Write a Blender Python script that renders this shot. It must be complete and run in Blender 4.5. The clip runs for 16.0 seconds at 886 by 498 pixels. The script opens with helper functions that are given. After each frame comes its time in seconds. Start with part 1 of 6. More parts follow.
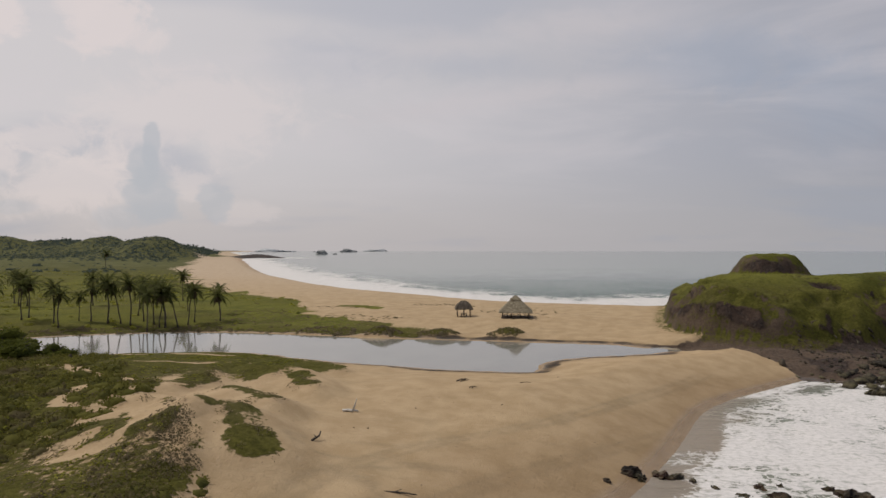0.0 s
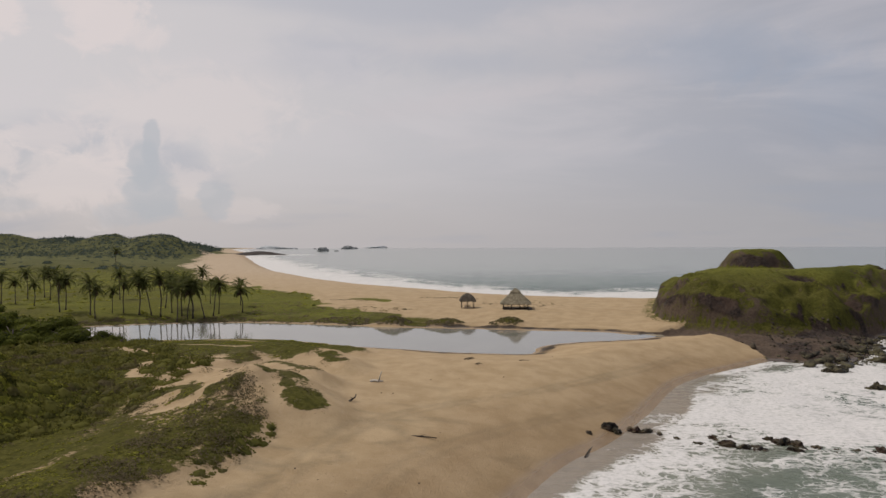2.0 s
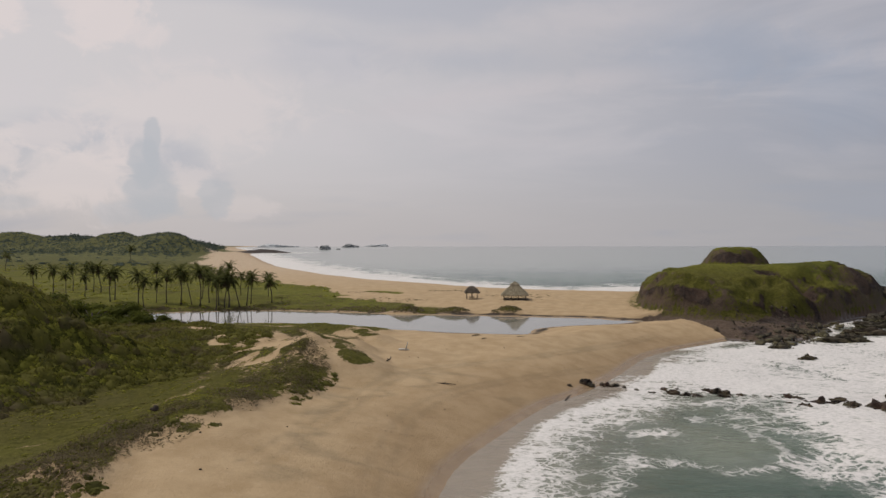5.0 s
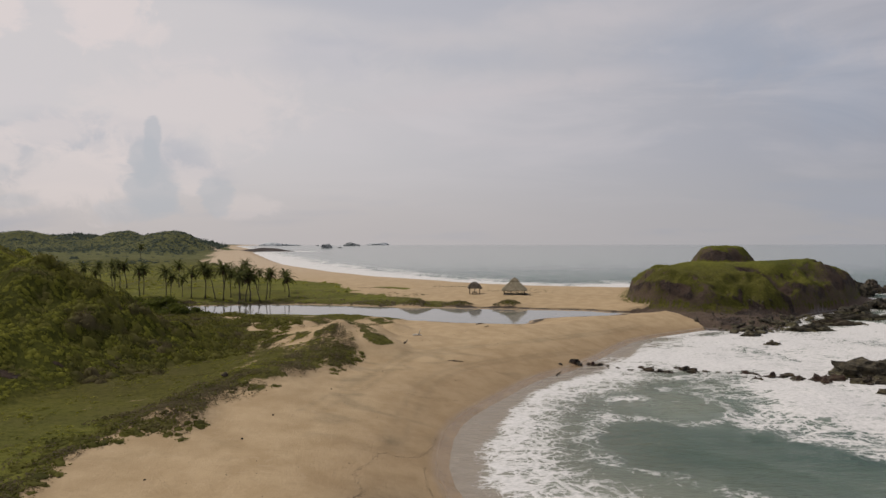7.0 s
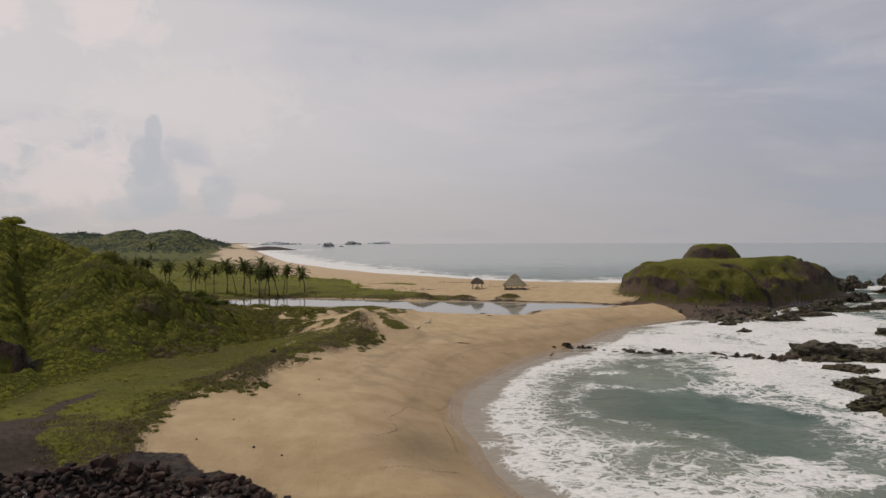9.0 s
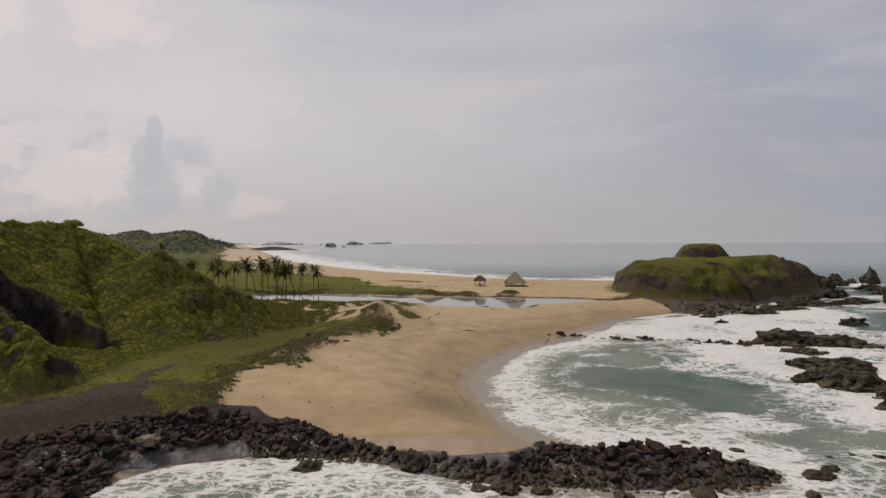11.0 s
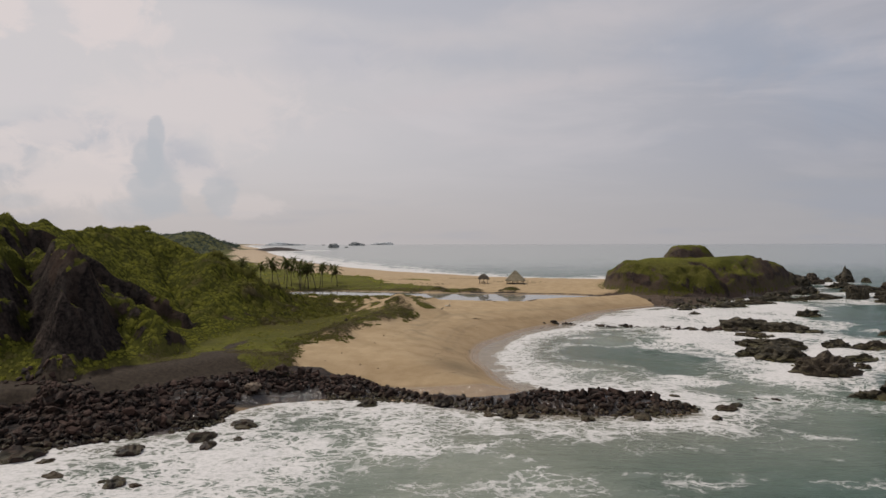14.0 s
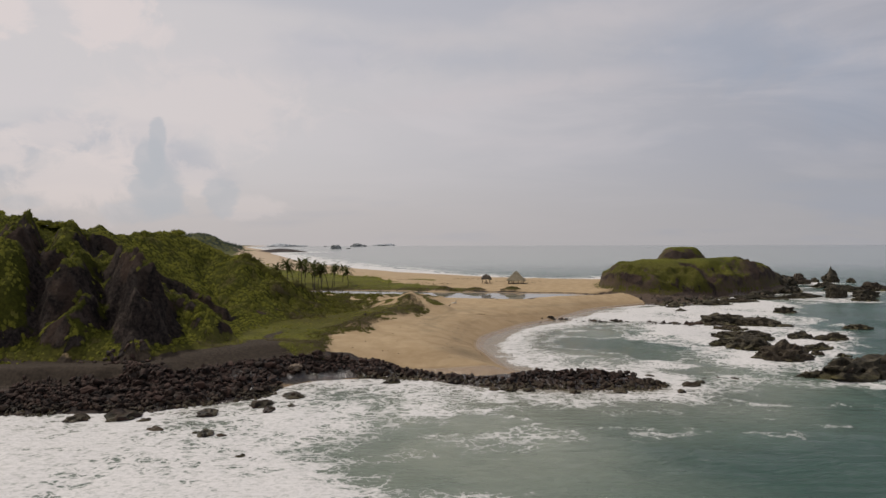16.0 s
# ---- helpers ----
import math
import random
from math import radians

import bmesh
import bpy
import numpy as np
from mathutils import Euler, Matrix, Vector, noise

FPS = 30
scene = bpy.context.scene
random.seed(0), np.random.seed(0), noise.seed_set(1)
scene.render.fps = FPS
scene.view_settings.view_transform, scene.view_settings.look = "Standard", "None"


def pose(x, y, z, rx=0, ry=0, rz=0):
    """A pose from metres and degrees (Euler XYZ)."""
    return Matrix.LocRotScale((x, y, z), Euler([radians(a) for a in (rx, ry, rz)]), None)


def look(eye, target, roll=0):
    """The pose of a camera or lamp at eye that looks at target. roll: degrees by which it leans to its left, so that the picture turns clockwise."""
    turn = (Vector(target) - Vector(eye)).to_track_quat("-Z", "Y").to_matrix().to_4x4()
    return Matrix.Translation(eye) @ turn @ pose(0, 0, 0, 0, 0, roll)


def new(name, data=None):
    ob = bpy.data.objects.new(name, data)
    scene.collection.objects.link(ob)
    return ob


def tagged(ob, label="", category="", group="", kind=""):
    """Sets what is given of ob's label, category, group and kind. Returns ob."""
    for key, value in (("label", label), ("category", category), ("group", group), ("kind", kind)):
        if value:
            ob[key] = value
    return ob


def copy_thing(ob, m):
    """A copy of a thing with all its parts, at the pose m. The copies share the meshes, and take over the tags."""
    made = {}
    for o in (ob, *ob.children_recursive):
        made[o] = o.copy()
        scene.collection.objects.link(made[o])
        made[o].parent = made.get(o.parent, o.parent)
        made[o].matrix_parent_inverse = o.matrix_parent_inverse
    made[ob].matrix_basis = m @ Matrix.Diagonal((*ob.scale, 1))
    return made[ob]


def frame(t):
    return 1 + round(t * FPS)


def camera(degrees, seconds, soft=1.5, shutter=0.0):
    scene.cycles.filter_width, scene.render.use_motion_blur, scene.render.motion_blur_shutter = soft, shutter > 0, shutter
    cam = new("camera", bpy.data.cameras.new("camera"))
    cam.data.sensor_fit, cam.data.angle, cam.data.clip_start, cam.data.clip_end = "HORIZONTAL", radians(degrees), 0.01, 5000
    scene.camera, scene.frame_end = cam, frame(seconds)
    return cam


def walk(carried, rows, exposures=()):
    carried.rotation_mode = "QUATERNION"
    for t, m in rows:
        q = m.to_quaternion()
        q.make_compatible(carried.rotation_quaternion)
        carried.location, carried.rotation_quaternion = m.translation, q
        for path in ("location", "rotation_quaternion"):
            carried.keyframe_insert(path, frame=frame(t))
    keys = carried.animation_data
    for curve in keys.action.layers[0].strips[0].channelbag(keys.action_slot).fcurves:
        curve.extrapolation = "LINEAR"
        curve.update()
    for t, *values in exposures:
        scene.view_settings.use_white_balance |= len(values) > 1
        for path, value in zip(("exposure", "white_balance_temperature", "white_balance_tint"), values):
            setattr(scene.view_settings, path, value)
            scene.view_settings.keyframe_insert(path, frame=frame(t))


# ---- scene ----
cam = camera(72.0, 16.0)
ROWS = [
    (0.0, 0.0, 0.0, 19.0, 0.0, 0.0, -0.0),
    (0.5, -0.3, -2.71, 19.0, 0.0, -0.06, 0.03),
    (1.0, -0.61, -5.43, 18.96, 0.0, -0.14, 0.1),
    (1.5, -0.9, -8.24, 18.96, 0.03, -0.25, 0.14),
    (2.0, -1.18, -11.18, 18.97, 0.04, -0.32, 0.16),
    (2.5, -1.49, -14.09, 18.88, 0.04, -0.35, 0.15),
    (3.0, -1.81, -17.07, 18.82, 0.04, -0.38, 0.16),
    (3.5, -2.08, -20.16, 18.79, 0.06, -0.41, 0.13),
    (4.0, -2.4, -23.29, 18.75, 0.06, -0.42, 0.1),
    (6.5, -4.04, -39.43, 18.82, 0.1, -0.57, 0.05),
    (7.0, -4.35, -42.74, 18.84, 0.12, -0.6, 0.07),
    (7.5, -4.72, -46.04, 18.83, 0.12, -0.64, 0.07),
    (8.0, -5.02, -49.36, 18.82, 0.14, -0.68, 0.07),
    (8.5, -5.32, -52.72, 18.78, 0.16, -0.7, 0.09),
    (9.0, -5.65, -56.07, 18.79, 0.19, -0.73, 0.12),
    (11.5, -7.26, -73.26, 18.79, 0.31, -0.72, 0.12),
    (12.0, -7.62, -76.74, 18.85, 0.32, -0.72, 0.09),
    (12.5, -7.98, -80.25, 18.9, 0.33, -0.72, 0.1),
    (13.0, -8.33, -83.76, 18.98, 0.35, -0.7, 0.11),
    (13.5, -8.7, -87.26, 19.05, 0.36, -0.67, 0.11),
    (14.0, -9.04, -90.77, 19.13, 0.4, -0.65, 0.11),
    (14.5, -9.36, -94.31, 19.24, 0.43, -0.63, 0.1),
    (15.0, -9.71, -97.86, 19.35, 0.46, -0.6, 0.09),
    (15.5, -10.05, -101.39, 19.41, 0.49, -0.56, 0.11),
    (16.0, -10.46, -104.9, 19.54, 0.51, -0.54, 0.12),
]
walk(cam, [(t, pose(x, y, z, 90 + pitch, roll, yaw)) for t, x, y, z, yaw, pitch, roll in ROWS])

# ---- world, sun, exposure ----
SUN_TO = Vector((-0.62, 0.30, 0.95)).normalized()
world = bpy.data.worlds.new("sky")
scene.world = world
world.use_nodes = True


class Nodes:
    """Short hand for building node trees."""

    def __init__(self, tree):
        self.tree = tree
        tree.nodes.clear()

    def put(self, kind, ins=None, **attrs):
        n = self.tree.nodes.new(kind)
        for k, v in attrs.items():
            setattr(n, k, v)
        for k, v in (ins or {}).items():
            if isinstance(v, bpy.types.NodeSocket):
                self.tree.links.new(v, n.inputs[k])
            else:
                n.inputs[k].default_value = v
        return n

    def math(self, op, a, b=0.0, c=0.0, clamp=False):
        return self.put("ShaderNodeMath", {0: a, 1: b, 2: c}, operation=op, use_clamp=clamp).outputs[0]

    def vec(self, op, a, b=(0, 0, 0)):
        n = self.put("ShaderNodeVectorMath", {0: a, 1: b}, operation=op)
        return n.outputs["Value"] if op in ("DOT_PRODUCT", "LENGTH", "DISTANCE") else n.outputs["Vector"]

    def noise(self, vector, scale, detail=4.0, rough=0.55, warp=0.0):
        return self.put("ShaderNodeTexNoise", {"Vector": vector, "Scale": scale, "Detail": detail, "Roughness": rough, "Distortion": warp}).outputs["Fac"]

    def step(self, value, lo, hi, a=0.0, b=1.0, smooth=True):
        return self.put("ShaderNodeMapRange", {"Value": value, "From Min": lo, "From Max": hi, "To Min": a, "To Max": b},
                        interpolation_type="SMOOTHSTEP" if smooth else "LINEAR").outputs["Result"]

    def mix(self, fac, a, b, blend="MIX"):
        n = self.put("ShaderNodeMix", {"Factor": fac}, data_type="RGBA", blend_type=blend)
        for i, v in ((6, a), (7, b)):
            if isinstance(v, bpy.types.NodeSocket):
                self.tree.links.new(v, n.inputs[i])
            else:
                n.inputs[i].default_value = (*v, 1) if len(v) == 3 else v
        return n.outputs[2]


def build_sky():
    n = Nodes(world.node_tree)
    d = n.vec("NORMALIZE", n.put("ShaderNodeTexCoord").outputs["Generated"])
    sep = n.put("ShaderNodeSeparateXYZ", {0: d})
    up = n.math("MAXIMUM", sep.outputs["Z"], 0.0)
    sky = n.put("ShaderNodeTexSky", sky_type="NISHITA", sun_disc=False, sun_elevation=math.asin(SUN_TO.z),
                sun_rotation=math.atan2(SUN_TO.x, SUN_TO.y), air_density=1.0, dust_density=4.0, ozone_density=1.5).outputs[0]
    blue = n.vec("MULTIPLY", sky, (0.075, 0.075, 0.075))
    # thin overcast veil: brightest on the sun's side, bluish grey on the other
    side = n.step(n.math("ADD", n.vec("DOT_PRODUCT", d, (-0.80, 0.25, 0.30)), 0.0), -0.75, 0.75)
    veil = n.mix(side, (0.225, 0.258, 0.330), (0.64, 0.605, 0.595))
    low = n.step(up, 0.0, 0.16, 1.0, 0.0)
    horizon = n.mix(side, (0.36, 0.365, 0.385), (0.56, 0.52, 0.505))
    veil = n.mix(low, veil, horizon)
    # streaks and puffs of cloud, drawn out towards the horizon
    flat = n.put("ShaderNodeCombineXYZ", {"X": n.math("DIVIDE", sep.outputs["X"], n.math("ADD", up, 0.22)),
                                          "Y": n.math("DIVIDE", sep.outputs["Y"], n.math("ADD", up, 0.22)), "Z": n.math("MULTIPLY", up, 2.0)}).outputs[0]
    streak = n.noise(n.vec("MULTIPLY", flat, (0.9, 1.6, 1.0)), 1.3, 6.0, 0.55, 0.6)
    fine = n.noise(n.vec("MULTIPLY", d, (1.0, 1.0, 1.4)), 14.0, 10.0, 0.66, 0.6)
    bright = n.step(streak, 0.42, 0.72)
    cloudy = n.mix(n.math("MULTIPLY", bright, n.step(up, 0.03, 0.25, 0.05, 0.50)), veil, (0.66, 0.61, 0.61))
    gap = n.step(n.noise(n.vec("MULTIPLY", flat, (0.7, 1.2, 1.0)), 0.9, 4.0, 0.5, 0.3), 0.53, 0.70)
    cloudy = n.mix(n.math("MULTIPLY", gap, 0.35), cloudy, (0.33, 0.37, 0.45))

    def blob(cx, cz, rx, rz, ragged, lo, hi, tilt=0.0):
        """A cloud body round the direction x, z (for y = 1), with a ragged edge."""
        px = n.math("DIVIDE", sep.outputs["X"], n.math("MAXIMUM", sep.outputs["Y"], 0.05))
        pz = n.math("DIVIDE", sep.outputs["Z"], n.math("MAXIMUM", sep.outputs["Y"], 0.05))
        ex = n.math("DIVIDE", n.math("SUBTRACT", px, cx), rx)
        ez = n.math("DIVIDE", n.math("SUBTRACT", n.math("SUBTRACT", pz, cz), n.math("MULTIPLY", n.math("SUBTRACT", px, cx), tilt)), rz)
        r = n.math("SQRT", n.math("ADD", n.math("MULTIPLY", ex, ex), n.math("MULTIPLY", ez, ez)))
        r = n.math("ADD", r, n.math("MULTIPLY", n.math("SUBTRACT", fine, 0.5), ragged))
        front = n.math("GREATER_THAN", sep.outputs["Y"], 0.1)
        return n.math("MULTIPLY", n.step(r, lo, hi, 1.0, 0.0), front)

    # pale cumulus bank low on the sun's side, and the grey tower before it
    for cx, cz, rx, rz, tilt, k in ((0.16, 0.255, 0.32, 0.024, 0.14, 0.55), (0.24, 0.365, 0.19, 0.034, 0.05, 0.45), (0.10, 0.165, 0.20, 0.020, 0.02, 0.22), (-0.02, 0.33, 0.12, 0.04, 0.1, 0.3)):
        cloudy = n.mix(n.math("MULTIPLY", blob(cx, cz, rx, rz, 2.2, 0.10, 1.20, tilt), k), cloudy, (0.60, 0.555, 0.555))
    for cx, cz, rx, rz, k in ((0.47, 0.315, 0.22, 0.07, 0.45), (0.64, 0.26, 0.16, 0.10, 0.35), (0.02, 0.30, 0.16, 0.03, 0.25), (-0.20, 0.31, 0.12, 0.06, 0.20)):
        cloudy = n.mix(n.math("MULTIPLY", blob(cx, cz, rx, rz, 1.6, 0.10, 1.25), k), cloudy, (0.34, 0.385, 0.465))
    for cx, cz, rx, rz, k, soft_edge in ((-0.42, 0.225, 0.19, 0.075, 0.55, 1.3), (-0.64, 0.185, 0.10, 0.032, 0.55, 1.1), (-0.56, 0.150, 0.045, 0.030, 0.5, 1.1), (-0.61, 0.098, 0.14, 0.065, 0.7, 1.05), (-0.73, 0.145, 0.05, 0.05, 0.7, 1.0), (-0.555, 0.372, 0.095, 0.058, 0.9, 1.0), (-0.60, 0.40, 0.06, 0.04, 0.8, 1.0), (-0.49, 0.345, 0.055, 0.026, 0.6, 1.1), (-0.725, 0.390, 0.055, 0.060, 0.9, 1.0),
                                         (-0.415, 0.105, 0.05, 0.045, 0.5, 1.0), (-0.33, 0.058, 0.06, 0.020, 0.35, 1.1)):
        cloudy = n.mix(n.math("MULTIPLY", blob(cx, cz, rx, rz, 2.6, 0.45, soft_edge), k), cloudy, (0.735, 0.655, 0.625))
    for cx, cz, rx, rz, k in ((-0.478, 0.172, 0.015, 0.038, 0.7), (-0.490, 0.135, 0.026, 0.042, 0.7), (-0.476, 0.085, 0.054, 0.048, 0.7), (-0.378, 0.078, 0.032, 0.036, 0.6), (-0.50, 0.055, 0.10, 0.025, 0.45), (-0.73, 0.120, 0.025, 0.020, 0.4), (-0.70, 0.07, 0.05, 0.015, 0.35)):
        cloudy = n.mix(n.math("MULTIPLY", blob(cx, cz, rx, rz, 2.4, 0.60, 1.02), k), cloudy, (0.475, 0.49, 0.515))
    both = n.mix(0.90, blue, n.vec("MULTIPLY", cloudy, (1.0, 1.0, 1.022)))
    out = n.put("ShaderNodeBackground", {"Color": both, "Strength": 1.0})
    n.put("ShaderNodeOutputWorld", {"Surface": out.outputs[0]})


build_sky()
sun = new("sun", bpy.data.lights.new("sun", "SUN"))
sun.data.energy, sun.data.angle, sun.data.color = 2.1, radians(4.0), (1.0, 0.94, 0.86)
sun.matrix_world = look(SUN_TO * 200, (0, 0, 0))


# ---- materials ----
def material(name):
    m = bpy.data.materials.new(name)
    m.use_nodes = True
    return m, Nodes(m.node_tree)


def finish(n, colour, rough, bump=None, strength=0.3, distance=0.1, **more):
    ins = {"Base Color": colour, "Roughness": rough, "Specular IOR Level": 0.2}
    if bump is not None:
        ins["Normal"] = n.put("ShaderNodeBump", {"Height": bump, "Strength": strength, "Distance": distance}).outputs[0]
    ins.update(more)
    b = n.put("ShaderNodeBsdfPrincipled", ins)
    n.put("ShaderNodeOutputMaterial", {"Surface": b.outputs[0]})
    return b


def position(n):
    return n.put("ShaderNodeNewGeometry").outputs["Position"]


def simple(name, dark, light, scale, rough=0.85, bump=0.4, detail=5.0, spread=(0.32, 0.68), tint=0.25, dist=0.05, where="Object"):
    """A mottled surface: two tones at two scales, varied from piece to piece."""
    m, n = material(name)
    p = n.put("ShaderNodeTexCoord").outputs[where] if where != "world" else position(n)
    a = n.noise(p, scale, detail, 0.6)
    b = n.noise(p, scale * 0.17, 3.0)
    c = n.mix(n.step(a, *spread), dark, light)
    c = n.mix(n.math("MULTIPLY", n.step(b, 0.35, 0.7), 0.5), c, dark)
    rnd = n.put("ShaderNodeObjectInfo").outputs["Random"]
    c = n.mix(n.math("MULTIPLY", rnd, tint), c, dark)
    finish(n, c, rough, a, bump, dist)
    return m


def ground_material():
    m, n = material("ground_cover")
    p = position(n)
    cover = n.put("ShaderNodeAttribute", attribute_name="cover")
    c1 = n.put("ShaderNodeSeparateColor", {0: cover.outputs["Color"]})
    extra = n.put("ShaderNodeAttribute", attribute_name="extra")
    c2 = n.put("ShaderNodeSeparateColor", {0: extra.outputs["Color"]})
    grass, soil, wet = c1.outputs[0], c1.outputs[1], c1.outputs[2]
    scrubby = extra.outputs["Alpha"]
    rock, lush, dry = c2.outputs[0], c2.outputs[1], c2.outputs[2]
    big, mid, small, grain = n.noise(p, 0.05, 4.0), n.noise(p, 0.35, 5.0), n.noise(p, 2.2, 5.0, 0.65), n.noise(p, 14.0, 3.0)
    # sand, with darker drifts of heavy grains and faint ripples
    sand = n.mix(n.step(mid, 0.3, 0.7), (0.343, 0.245, 0.136), (0.425, 0.313, 0.185))
    drift = n.noise(n.vec("MULTIPLY", p, (0.13, 0.22, 0.3)), 1.0, 5.0, 0.6, 0.9)
    sand = n.mix(n.math("MULTIPLY", n.step(drift, 0.54, 0.70), 0.22), sand, (0.22, 0.170, 0.095))
    sand = n.mix(n.math("MULTIPLY", n.step(grain, 0.60, 0.78), 0.18), sand, (0.16, 0.12, 0.08))
    scuff = n.noise(n.vec("MULTIPLY", p, (1.0, 1.6, 1.0)), 0.9, 6.0, 0.7, 1.2)
    sand = n.mix(n.math("MULTIPLY", n.step(scuff, 0.54, 0.68), 0.24), sand, (0.23, 0.168, 0.092))
    sand = n.mix(n.math("MULTIPLY", n.step(scuff, 0.46, 0.30), 0.32), sand, (0.50, 0.385, 0.262))
    # dry holds dark sand stains and the painted shading of wheel ruts
    sand = n.mix(n.math("MULTIPLY", dry, n.step(small, 0.25, 0.65, 0.5, 1.0)), sand, (0.165, 0.135, 0.085))
    lump = n.noise(p, 3.2, 6.0, 0.7, 0.6)
    sand = n.mix(n.math("MULTIPLY", n.step(lump, 0.55, 0.70), 0.28), sand, (0.20, 0.145, 0.09))
    # sand pales northwards, aerial haze mixed into its colour
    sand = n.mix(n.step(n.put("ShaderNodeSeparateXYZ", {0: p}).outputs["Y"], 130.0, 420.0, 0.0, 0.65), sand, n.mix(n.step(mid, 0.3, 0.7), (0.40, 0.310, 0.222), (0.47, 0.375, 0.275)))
    wetsand = n.mix(n.step(mid, 0.3, 0.7), (0.210, 0.136, 0.070), (0.262, 0.176, 0.096))
    sand = n.mix(n.math("MULTIPLY", wet, 0.85), sand, wetsand)
    # grass in several greens
    green = n.mix(n.step(small, 0.3, 0.7), (0.051, 0.048, 0.012), (0.107, 0.099, 0.024))
    green = n.mix(n.math("MULTIPLY", lush, n.step(small, 0.2, 0.6, 0.55, 0.95)), green, (0.150, 0.150, 0.031))
    swathe = n.noise(n.vec("MULTIPLY", p, (0.45, 1.0, 0.0)), 0.11, 6.0, 0.62, 0.7)
    green = n.mix(n.math("MULTIPLY", lush, n.step(swathe, 0.50, 0.62, 0.0, 0.55)), green, (0.056, 0.062, 0.018))
    green = n.mix(n.math("MULTIPLY", n.step(big, 0.48, 0.66), 0.55), green, (0.090, 0.078, 0.032))
    tuft = n.noise(n.vec("MULTIPLY", p, (1.0, 1.5, 1.0)), 1.1, 6.0, 0.72, 0.8)
    green = n.mix(n.math("MULTIPLY", n.step(tuft, 0.50, 0.64), 0.6), green, (0.030, 0.033, 0.008))
    green = n.mix(n.math("MULTIPLY", n.step(tuft, 0.46, 0.34), 0.35), green, (0.135, 0.120, 0.045))
    green = n.mix(n.math("MULTIPLY", n.step(grain, 0.52, 0.72), 0.5), green, (0.036, 0.040, 0.010))
    green = n.mix(n.math("MULTIPLY", scrubby, 0.85), green, n.mix(n.step(small, 0.3, 0.7), (0.030, 0.034, 0.007), (0.070, 0.072, 0.012)))
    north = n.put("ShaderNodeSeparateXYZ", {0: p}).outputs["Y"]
    # haze painted in: the distant plain turns greyer green northwards
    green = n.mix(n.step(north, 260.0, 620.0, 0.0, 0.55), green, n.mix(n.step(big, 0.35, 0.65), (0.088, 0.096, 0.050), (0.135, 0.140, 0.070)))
    # forest floor takes the hazed hue of the far leaves
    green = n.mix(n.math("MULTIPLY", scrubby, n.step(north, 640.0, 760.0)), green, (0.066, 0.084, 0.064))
    dirt = n.mix(n.step(small, 0.3, 0.7), (0.030, 0.022, 0.015), (0.060, 0.044, 0.030))
    stone = n.mix(n.step(small, 0.35, 0.65), (0.012, 0.010, 0.010), (0.046, 0.036, 0.031))
    stone = n.mix(n.math("MULTIPLY", n.step(mid, 0.54, 0.70), 0.55), stone, (0.105, 0.080, 0.066))
    streak = n.noise(n.vec("MULTIPLY", p, (1.0, 1.0, 0.22)), 0.75, 7.0, 0.68, 0.5)
    stone = n.mix(n.math("MULTIPLY", n.step(streak, 0.50, 0.66), 0.7), stone, (0.080, 0.066, 0.056))
    stone = n.mix(n.math("MULTIPLY", n.step(streak, 0.46, 0.34), 0.8), stone, (0.011, 0.010, 0.010))
    cracks = n.put("ShaderNodeTexVoronoi", {"Vector": n.vec("ADD", n.vec("MULTIPLY", p, (1.0, 1.0, 0.55)), n.vec("MULTIPLY", n.put("ShaderNodeTexNoise", {"Vector": p, "Scale": 0.9, "Detail": 4.0}).outputs["Color"], (2.6, 2.6, 2.6))), "Scale": 0.5}, feature="DISTANCE_TO_EDGE").outputs["Distance"]
    stone = n.mix(n.step(cracks, 0.0, 0.08, 0.15, 0.0), stone, (0.008, 0.006, 0.006))
    east = n.put("ShaderNodeSeparateXYZ", {0: p}).outputs["X"]
    dirt = n.mix(n.step(east, 30.0, 42.0), dirt, n.mix(n.step(small, 0.35, 0.65), (0.060, 0.042, 0.030), (0.105, 0.074, 0.052)))
    stone = n.mix(n.math("MULTIPLY", n.step(east, 30.0, 42.0), n.step(small, 0.40, 0.66, 0.10, 0.55)), stone, (0.068, 0.045, 0.034))
    stone = n.mix(n.math("MULTIPLY", n.step(n.noise(n.vec("MULTIPLY", p, (1.0, 1.0, 0.35)), 0.22, 5.0, 0.6, 0.8), 0.46, 0.62), 0.6), stone, (0.070, 0.047, 0.035))
    g = n.step(n.math("ADD", n.math("ADD", grass, n.math("MULTIPLY", n.math("SUBTRACT", small, 0.5), 0.9)), n.math("MULTIPLY", n.math("SUBTRACT", mid, 0.5), 0.5)), 0.42, 0.60)
    s = n.step(n.math("ADD", soil, n.math("MULTIPLY", n.math("SUBTRACT", mid, 0.5), 0.8)), 0.38, 0.64)
    k = n.step(n.math("ADD", rock, n.math("MULTIPLY", n.math("SUBTRACT", small, 0.5), 0.8)), 0.40, 0.62)
    c = n.mix(s, sand, dirt)
    c = n.mix(g, c, green)
    c = n.mix(k, c, stone)
    damp = n.math("MULTIPLY", wet, n.math("SUBTRACT", 1.0, g))
    rough = n.step(damp, 0.55, 1.0, 0.9, 0.22)
    relief = n.math("ADD", n.math("MULTIPLY", small, n.math("ADD", 0.25, n.math("ADD", g, n.math("MULTIPLY", k, 1.0)))), n.math("ADD", n.math("MULTIPLY", grain, 0.12), n.math("MULTIPLY", lump, 0.75)))
    relief = n.math("ADD", relief, n.math("MULTIPLY", k, n.math("ADD", n.math("MULTIPLY", n.step(cracks, 0.0, 0.25), 0.5), n.math("MULTIPLY", mid, 4.5))))
